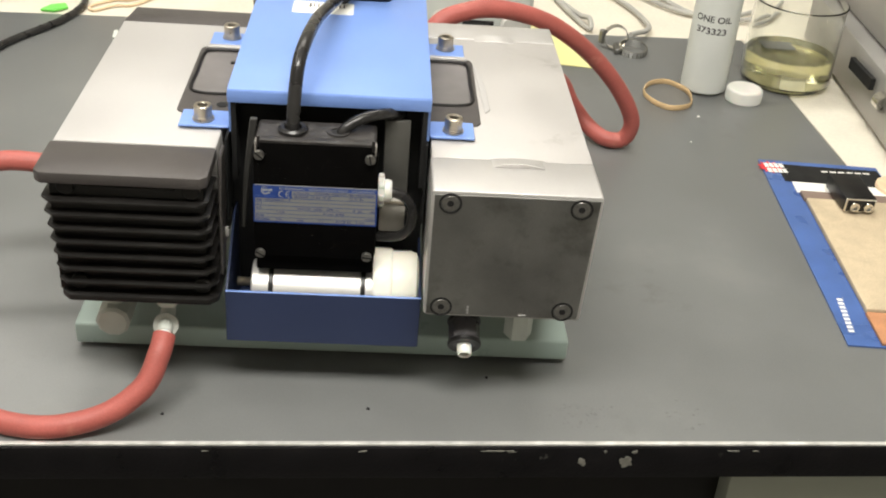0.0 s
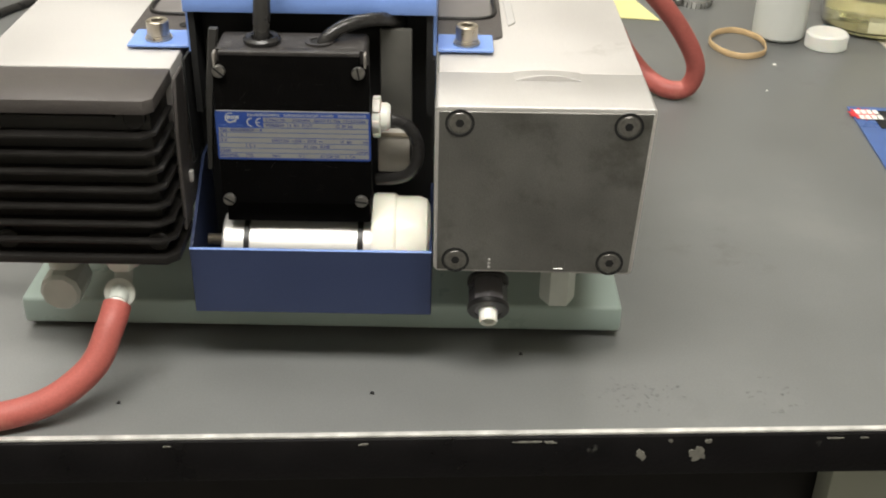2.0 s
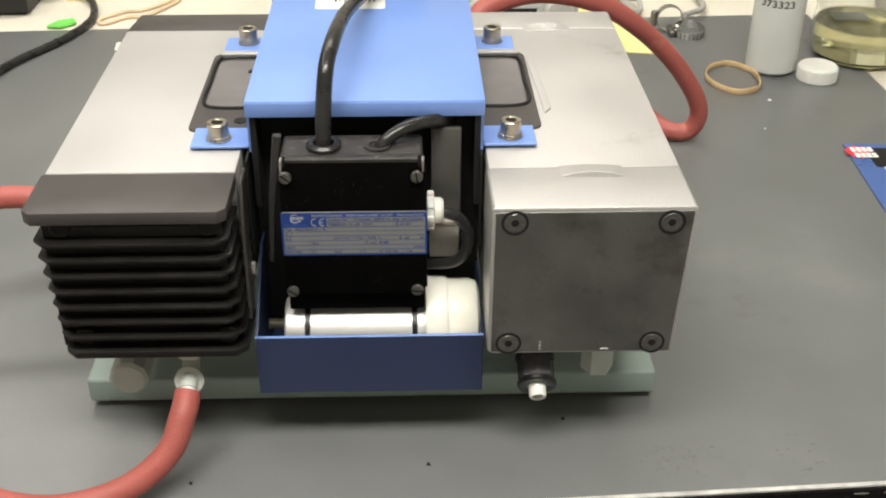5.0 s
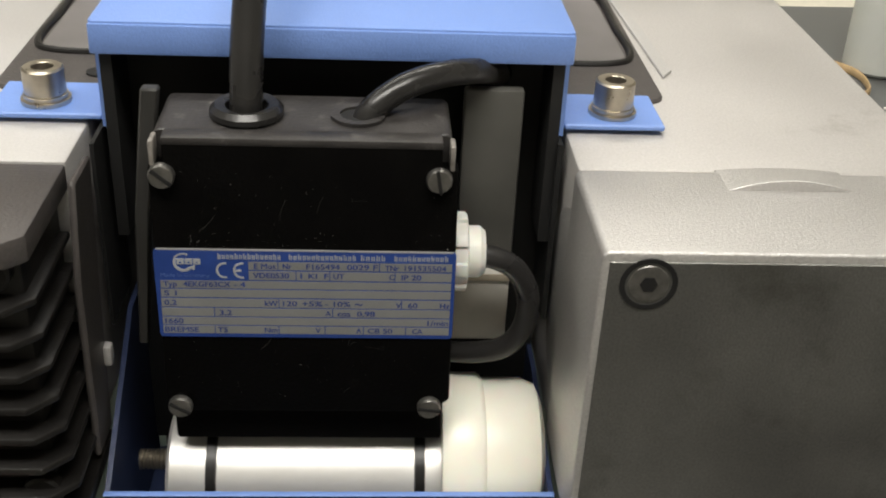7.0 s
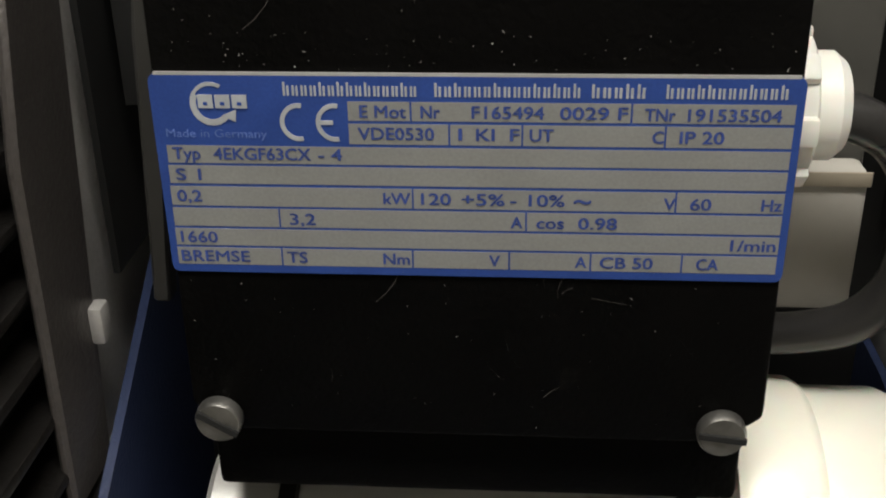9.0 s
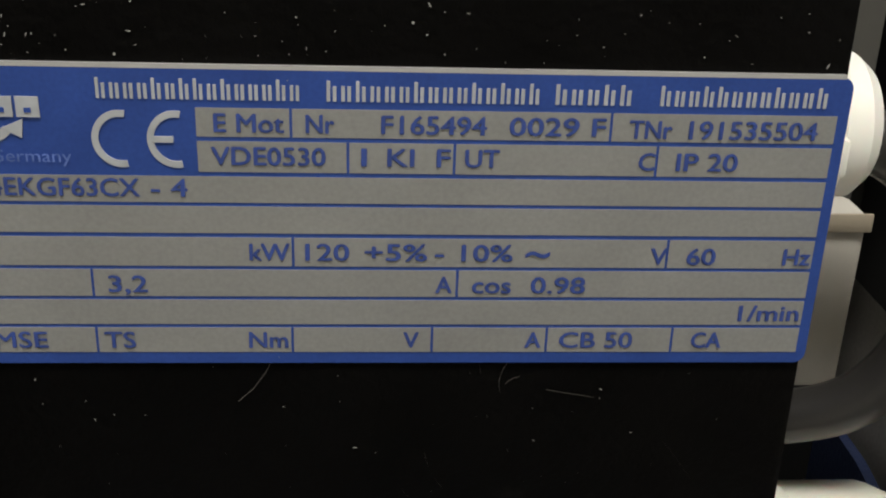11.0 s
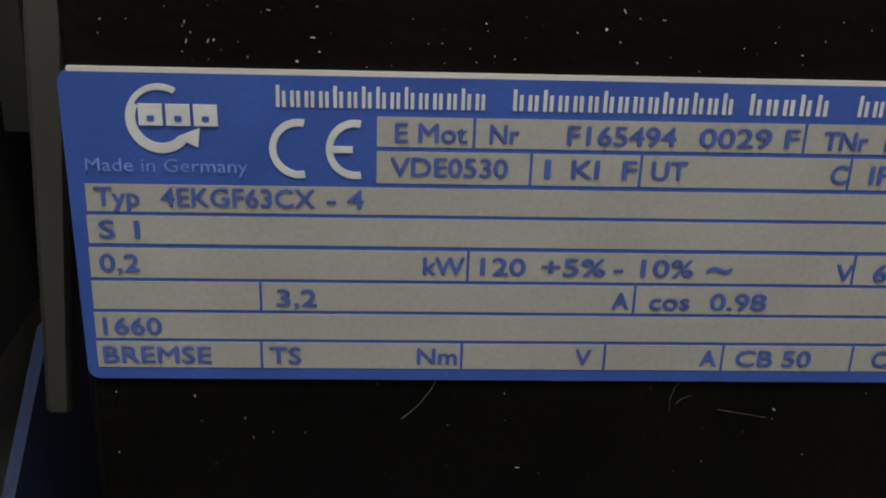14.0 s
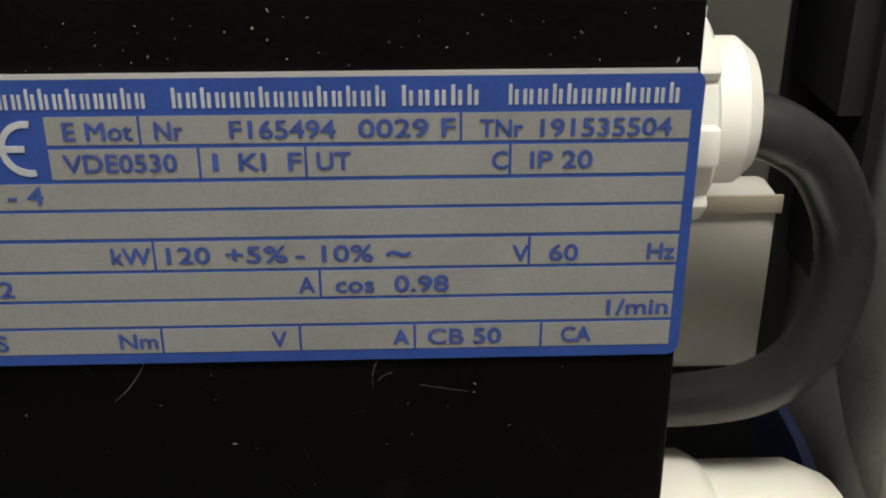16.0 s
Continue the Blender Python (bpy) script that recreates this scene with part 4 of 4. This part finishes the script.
lead = base("instrument_lead", "black cable lying on the bench behind the pump", "cable")
part("sheath", tube([(-0.62, 0.40, 0.004), (-0.45, 0.44, 0.004), (-0.384, 0.4800, 0.004), (-0.352, 0.5570, 0.004), (-0.320, 0.6180, 0.004), (-0.306, 0.6750, 0.004), (-0.318, 0.7280, 0.006), (-0.343, 0.7560, 0.010), (-0.372, 0.7660, 0.014)], 0.0040, 14, 10), RUBBER, lead)
lead = base("instrument_lead", "black cable running down behind the finned head", "cable")
part("sheath", tube([(-0.150, 0.82, 0.10), (-0.128, 0.70, 0.10), (-0.098, 0.55, 0.09), (-0.075, 0.42, 0.08), (-0.060, 0.34, 0.07), (-0.05, 0.265, 0.07)], 0.0038, 12, 8), RUBBER, lead)

# ---- things on the bench behind the pump ----
bottle = base("wash_bottle", "frosted plastic bottle of oil with printed lettering, uncapped", "bottle")
bx, by = 0.3835, 0.5335
part("body", lathe([(0, 0.001), (0.0205, 0.001), (0.0240, 0.004), (0.0240, 0.108), (0.0225, 0.116), (0.016, 0.126), (0.0145, 0.129), (0.0145, 0.144), (0.0125, 0.144), (0.0125, 0.128), (0.021, 0.114), (0.0222, 0.107), (0.0222, 0.006), (0, 0.0035)], (bx, by, 0), seg=44), BOTTLE, bottle)
part("contents", lathe([(0, 0.004), (0.0215, 0.0065), (0.0217, 0.060), (0, 0.060)], (bx, by, 0), seg=32), material("milky_oil", (0.62, 0.64, 0.58), 0.3, vary=0.04, trans=0.4), bottle)


def wrapped(text, z, height, start, width):
    cu = bpy.data.curves.new("lettering", "FONT")
    cu.body, cu.size, cu.offset = text, 1.0, 0.015
    tmp = new("lettering_source", cu)
    me = bpy.data.meshes.new_from_object(tmp.evaluated_get(bpy.context.evaluated_depsgraph_get()))
    bpy.data.objects.remove(tmp)
    bpy.data.curves.remove(cu)
    bm = bmesh.new()
    bm.from_mesh(me)
    top = max(v.co.x for v in bm.verts)
    for v in bm.verts:
        a = start + v.co.x / top * width
        v.co = Vector((bx + 0.02415 * math.sin(a), by - 0.02415 * math.cos(a), z + v.co.y / 0.73 * height))
    return part("lettering", bm, RUBBER, bottle)


wrapped("ONE OIL", 0.0815, 0.0068, -1.2, 1.62)
wrapped("373323", 0.0690, 0.0068, -1.1, 1.35)
cap = base("bottle_cap", "white ribbed plastic screw cap lying on the bench", "cap")
part("shell", lathe([(0, 0.014), (0.0172, 0.014), (0.0186, 0.0126), (0.0188, 0.0005), (0.0178, 0), (0, 0)], (0.4215, 0.5085, 0), seg=48), WHITE, cap)
for k in range(40):
    a = 2 * math.pi * k / 40
    rib = box(0.0186, 0.0191, -0.0005, 0.0005, 0.001, 0.0118)
    bmesh.ops.transform(rib, matrix=Matrix.Translation((0.4215, 0.5085, 0)) @ Matrix.Rotation(a, 4, "Z"), verts=rib.verts)
    part("rib", rib, WHITE, cap)
beaker = base("glass_dish", "shallow glass vessel half full of yellowish oil", "glass vessel")
gx, gy = 0.4830, 0.5680
part("glass", lathe([(0, 0.0005), (0.042, 0.0005), (0.0475, 0.006), (0.049, 0.016), (0.049, 0.045), (0.0485, 0.088), (0.0500, 0.092), (0.0480, 0.093), (0.0466, 0.088), (0.047, 0.044), (0.047, 0.016), (0.0455, 0.007), (0.041, 0.0028), (0, 0.0028)], (gx, gy, 0), seg=56), GLASS, beaker)
part("oil", lathe([(0, 0.003), (0.041, 0.003), (0.0456, 0.0075), (0.0469, 0.017), (0.0469, 0.036), (0, 0.036)], (gx, gy, 0), seg=56), OIL, beaker, "yellowish oil")
part("foil", box(gx - 0.03, gx + 0.005, gy - 0.005, gy + 0.02, 0.038, 0.0386), material("dull_grey_slip", (0.15, 0.15, 0.13), 0.6), beaker)
part("label", tube([(gx - 0.02, gy - 0.0455, 0.016), (gx - 0.007, gy - 0.049, 0.016), (gx + 0.006, gy - 0.0493, 0.016)], 0.007, 8, 6, flat=0.04), material("old_label", (0.6, 0.58, 0.38), 0.6), beaker)


def rubber_band(points, radius, mat, label, flat):
    return thing("rubber_band", tube(points, radius, 10, 8, True, flat), mat, label, "rubber band", "rubber bands")


rubber_band([(0.3145, 0.508, 0.0032), (0.3260, 0.533, 0.0032), (0.3460, 0.540, 0.0032), (0.3620, 0.520, 0.0032), (0.3630, 0.497, 0.0032), (0.3560, 0.478, 0.0032), (0.3360, 0.470, 0.0032), (0.3210, 0.483, 0.0032)], 0.0030, TAN, "tan rubber band standing open on the bench", 0.32)
rubber_band([(-0.2990, 0.682, 0.0012), (-0.278, 0.706, 0.0012), (-0.257, 0.712, 0.0012), (-0.228, 0.748, 0.0012), (-0.228, 0.735, 0.0012), (-0.252, 0.694, 0.0012), (-0.273, 0.688, 0.0012), (-0.292, 0.668, 0.0012)], 0.0018, TAN_LIGHT, "long pale tan rubber band on the cream worktop", 1.2)

note = thing("sticky_note", prism([(0.195, 0.585), (0.2790, 0.5720), (0.2560, 0.665), (0.2350, 0.735), (0.19, 0.74)], "z", 0.0004, 0.0012), PALE_YELLOW, "pale yellow paper note lying on the bench", "note")
sheet = base("yellow_sheet", "yellow printed sheet on the cream worktop", "paper")
part("page", prism([(-0.352, 0.748), (-0.098, 0.769), (-0.11, 1.0), (-0.37, 0.98)], "z", -0.0006, 0.0006), YELLOW, sheet)
for k in range(7):
    part("text_bar", box(-0.335 + 0.034 * k, -0.313 + 0.034 * k, 0.7625 + 0.0026 * k, 0.765 + 0.0026 * k, 0.0007, 0.0009), RUBBER, sheet)
thing("green_scrap", prism([(-0.350, 0.6585), (-0.334, 0.6570), (-0.3215, 0.670), (-0.327, 0.683), (-0.342, 0.676)], "z", 0.0002, 0.003, 0.0006, 1), LIME, "bright green plastic scrap", "scrap")
thing("cyan_scrap", prism([(-0.4130, 0.583), (-0.3890, 0.588), (-0.3885, 0.592), (-0.412, 0.5875)], "z", 0.0002, 0.0016), CYAN, "pale cyan strip of plastic", "scrap")
for px, py, sz in ((0.3618, 0.4576, 0.0016), (0.3405, 0.3965, 0.0009), (0.037, -0.0245, 0.0011), (-0.090, -0.0360, 0.001), (0.115, 0.012, 0.0010)):
    thing("crumb", prism([(px - sz, py - sz * 0.6), (px + sz, py - sz), (px + sz * 0.8, py + sz * 0.7), (px - sz * 0.5, py + sz)], "z", 0.0002, 0.0009), PAPER if py > 0.2 else DARK_HOLE, "tiny crumb on the bench", "crumb", "crumbs")

clamp_at = ((0.3050, 0.640, 0.013, 90), (0.3235, 0.6265, 0.0155, 8))
for cx, cy, r, tilt in clamp_at:
    hc = base("hose_clamp", "steel worm-drive hose clamp lying on the bench", "hose clamp", "hose clamps")
    ring = lathe([(r, -0.0045), (r + 0.0008, -0.0045), (r + 0.0008, 0.0045), (r, 0.0045)], (0, 0, 0), seg=36, closed=True)
    m = Matrix.Translation((cx, cy, r + 0.001 if tilt > 45 else 0.0048)) @ Matrix.Rotation(radians(tilt), 4, "X")
    bmesh.ops.transform(ring, matrix=m, verts=ring.verts)
    part("band", ring, CHROME, hc)
    for k in range(22):
        tooth = box(r + 0.0006, r + 0.0013, -0.0004, 0.0004, -0.003, 0.003)
        bmesh.ops.transform(tooth, matrix=m @ Matrix.Rotation(2 * math.pi * k / 22, 4, "Z"), verts=tooth.verts)
        part("notch", tooth, SCREW, hc)
    worm = lathe(disc(0.0036, -0.008, 0.008, 0.001), (0, 0, 0), "y", 20)
    bmesh.ops.transform(worm, matrix=m @ Matrix.Translation((-r - 0.003, 0, 0)), verts=worm.verts)
    part("worm_screw", worm, SCREW, hc)

for pts in ([(0.255, 0.80, 0.004), (0.277, 0.735, 0.005), (0.284, 0.705, 0.012), (0.2830, 0.690, 0.004), (0.268, 0.74, 0.004), (0.25, 0.82, 0.004)],
            [(0.31, 0.86, 0.004), (0.345, 0.78, 0.005), (0.3570, 0.715, 0.006), (0.351, 0.685, 0.008), (0.336, 0.668, 0.01), (0.325, 0.655, 0.012)],
            [(0.33, 0.90, 0.004), (0.385, 0.80, 0.005), (0.42, 0.765, 0.005), (0.47, 0.760, 0.005), (0.53, 0.80, 0.005)],
            [(0.36, 0.93, 0.004), (0.41, 0.79, 0.004), (0.45, 0.748, 0.005), (0.51, 0.762, 0.005), (0.56, 0.84, 0.005)]):
    wire = base("grey_lead", "thin grey cable lying loosely on the cream worktop", "cable", "grey cables")
    part("sheath", tube(pts, 0.0030, 12, 8), CABLE_GREY, wire)

# power unit at the back
psu = base("power_supply", "black bench power unit with a red rocker switch", "power supply")
part("case", box(-0.520, -0.3790, 0.6980, 0.800, 0.002, 0.062, 0.003), BLACK, psu)
part("switch", box(-0.4335, -0.4180, 0.6965, 0.7, 0.016, 0.042, 0.001), PRINT_RED, psu, "red rocker switch")
part("socket_plate", box(-0.4020, -0.3850, 0.6965, 0.7, 0.024, 0.044, 0.0008), SCREW, psu)
for k in range(3):
    part("socket_hole", lathe(disc(0.0016, 0, 0.0006), (-0.3985 + 0.0045 * k, 0.6962, 0.036), "-y", 14), PAPER, psu)
part("connector", lathe(disc(0.0085, 0, 0.018), (-0.3788, 0.752, 0.018), "x", 20), CHROME, psu)
part("case_foot", box(-0.515, -0.385, 0.705, 0.79, -0.001, 0.002), RUBBER, psu)
meter = base("bench_meter", "pale grey desk instrument with round feet and a dial panel", "instrument")
part("case", box(-0.060, 0.1900, 0.520, 0.640, 0.010, 0.105, 0.006), GREY_BOX, meter)
part("front_panel", box(-0.055, 0.185, 0.5165, 0.5195, 0.030, 0.100, 0.001), material("panel_grey", (0.6, 0.62, 0.58), 0.45, vary=0.04), meter)
part("plinth", box(-0.058, 0.188, 0.515, 0.60, 0.0, 0.0098, 0.002), FIN_BLACK, meter)
for kx in (0.098, 0.170):
    part("knob", lathe(disc(0.014, 0, 0.012, 0.002), (kx, 0.5162, 0.066), "-y", 28), material("knob_grey", (0.55, 0.54, 0.5), 0.4), meter)
part("legend_bar", box(0.118, 0.150, 0.5155, 0.5163, 0.064, 0.0685), RUBBER, meter)
part("legend_bar", box(0.03, 0.045, 0.5155, 0.5163, 0.058, 0.062), RUBBER, meter)
for k in range(3):
    part("strip_window", box(-0.047 + 0.034 * k, -0.020 + 0.034 * k, 0.5155, 0.5163, 0.050, 0.086, 0.001), material("pale_strip", (0.7, 0.75, 0.66), 0.3, vary=0.05), meter)

# instrument at the right-hand end
box_unit = base("steel_instrument", "silver metal instrument case with a coax socket", "instrument")
part("case", prism([(0.530, 0.355), (0.760, 0.345), (0.780, 0.700), (0.552, 0.712)], "z", 0.004, 0.062, 0.003), INSTRUMENT, box_unit)
part("upper_case", prism([(0.553, 0.41), (0.79, 0.40), (0.80, 0.70), (0.568, 0.715)], "z", 0.064, 0.13, 0.004), INSTRUMENT, box_unit)
part("slot", box(0.5285, 0.5335, 0.4550, 0.515, 0.040, 0.052), DARK_HOLE, box_unit)
part("socket", lathe([(0.0, 0), (0.0088, 0), (0.0088, 0.014), (0.0065, 0.014), (0.0065, 0.004), (0, 0.004)], (0.532, 0.432, 0.040), "-y", 24), CHROME, box_unit)
part("foot", box(0.56, 0.75, 0.4, 0.69, -0.001, 0.004), RUBBER, box_unit)
coil = base("cable_coil", "coiled black cable leaning on the silver instrument", "cable")
for k in range(2):
    part("turn", tube([(0.528 + 0.004 * k, 0.345 + 0.028 * math.cos(a) - 0.012 * k, 0.036 + 0.033 * math.sin(a)) for a in [2 * math.pi * j / 12 for j in range(12)]], 0.0026, 10, 6, True), RUBBER, coil)
thing("tan_disc", lathe(disc(0.021, 0.0, 0.006), (0.515, 0.312, 0), seg=36), TAN_LIGHT, "pale tan rubber disc on the cream worktop", "disc")

# blister card with felt pads and a battery snap on it
card = base("felt_pad_pack", "blue printed card of self-adhesive felt pads in clear wrap", "package")
part("card", prism([(0.3810, 0.0640), (0.3975, 0.3625), (0.5100, 0.3560), (0.4935, 0.0580)], "z", 0.0004, 0.0016), CARD_BLUE, card, "blue printed backing card")
part("pad", prism([(0.4085, 0.1050), (0.4175, 0.2800), (0.5020, 0.2760), (0.4935, 0.1010)], "z", 0.0017, 0.0065, 0.0008), FELT, card, "beige felt sheet")
part("pad_edge", prism([(0.4060, 0.0640), (0.4078, 0.1040), (0.4930, 0.1000), (0.4912, 0.0610)], "z", 0.0017, 0.0045, 0.0006), CORK, card, "orange-brown felt strip")
part("pad_edge", prism([(0.4165, 0.2810), (0.4172, 0.2965), (0.5040, 0.2920), (0.5030, 0.2770)], "z", 0.0017, 0.0050, 0.0006), material("dark_felt", (0.22, 0.16, 0.13), 0.9, vary=0.1), card)
part("window", prism([(0.4155, 0.2975), (0.4168, 0.3180), (0.5050, 0.3130), (0.5040, 0.2930)], "z", 0.0017, 0.0024), PAPER, card)
part("dark_band", prism([(0.4110, 0.3190), (0.4120, 0.3540), (0.5080, 0.3480), (0.5065, 0.3140)], "z", 0.0017, 0.0021), DARK_HOLE, card)
part("burst", prism([(0.4045 + 0.012 * math.cos(a) * (1.0 if j % 2 else 0.72), 0.3460 + 0.0125 * math.sin(a) * (1.0 if j % 2 else 0.72)) for j, a in enumerate(2 * math.pi * i / 20 for i in range(20))], "z", 0.0022, 0.0024), PRINT_RED, card)
for k in range(2):
    for j in range(4):
        part("name_block", box(0.3995 + 0.0048 * j + 0.0006 * k, 0.4033 + 0.0048 * j + 0.0006 * k, 0.3455 - 0.0105 * k, 0.3535 - 0.0105 * k, 0.0025, 0.0027), PAPER, card)
for k in range(9):
    part("script_bar", box(0.3872 + 0.0007 * k, 0.3915 + 0.0007 * k, 0.080 + 0.0052 * k, 0.0832 + 0.0052 * k, 0.0017, 0.0018), PAPER, card)
for k in range(6):
    part("text_bar", box(0.452 + 0.008 * k, 0.458 + 0.008 * k, 0.3400, 0.3425, 0.0022, 0.0023), PAPER, card)
snap = base("battery_snap", "black nine-volt battery lying on its side, chrome snaps showing", "battery")
part("shell", box(0.4410, 0.4690, 0.2560, 0.3020, 0.0070, 0.0210, 0.002), BLACK, snap)
part("end_plate", box(0.4415, 0.4685, 0.2545, 0.2558, 0.0075, 0.0205, 0.0006), CHROME, snap)
part("end_inset", box(0.4430, 0.4670, 0.2538, 0.2543, 0.0090, 0.0190), BLACK, snap)
for kx in (0.4490, 0.4612):
    part("snap_stud", lathe([(0.0, 0), (0.0042, 0), (0.0042, 0.003), (0.0030, 0.003), (0.0030, 0.0008), (0, 0.0008)], (kx, 0.2536, 0.0140), "-y", 20), CHROME, snap)
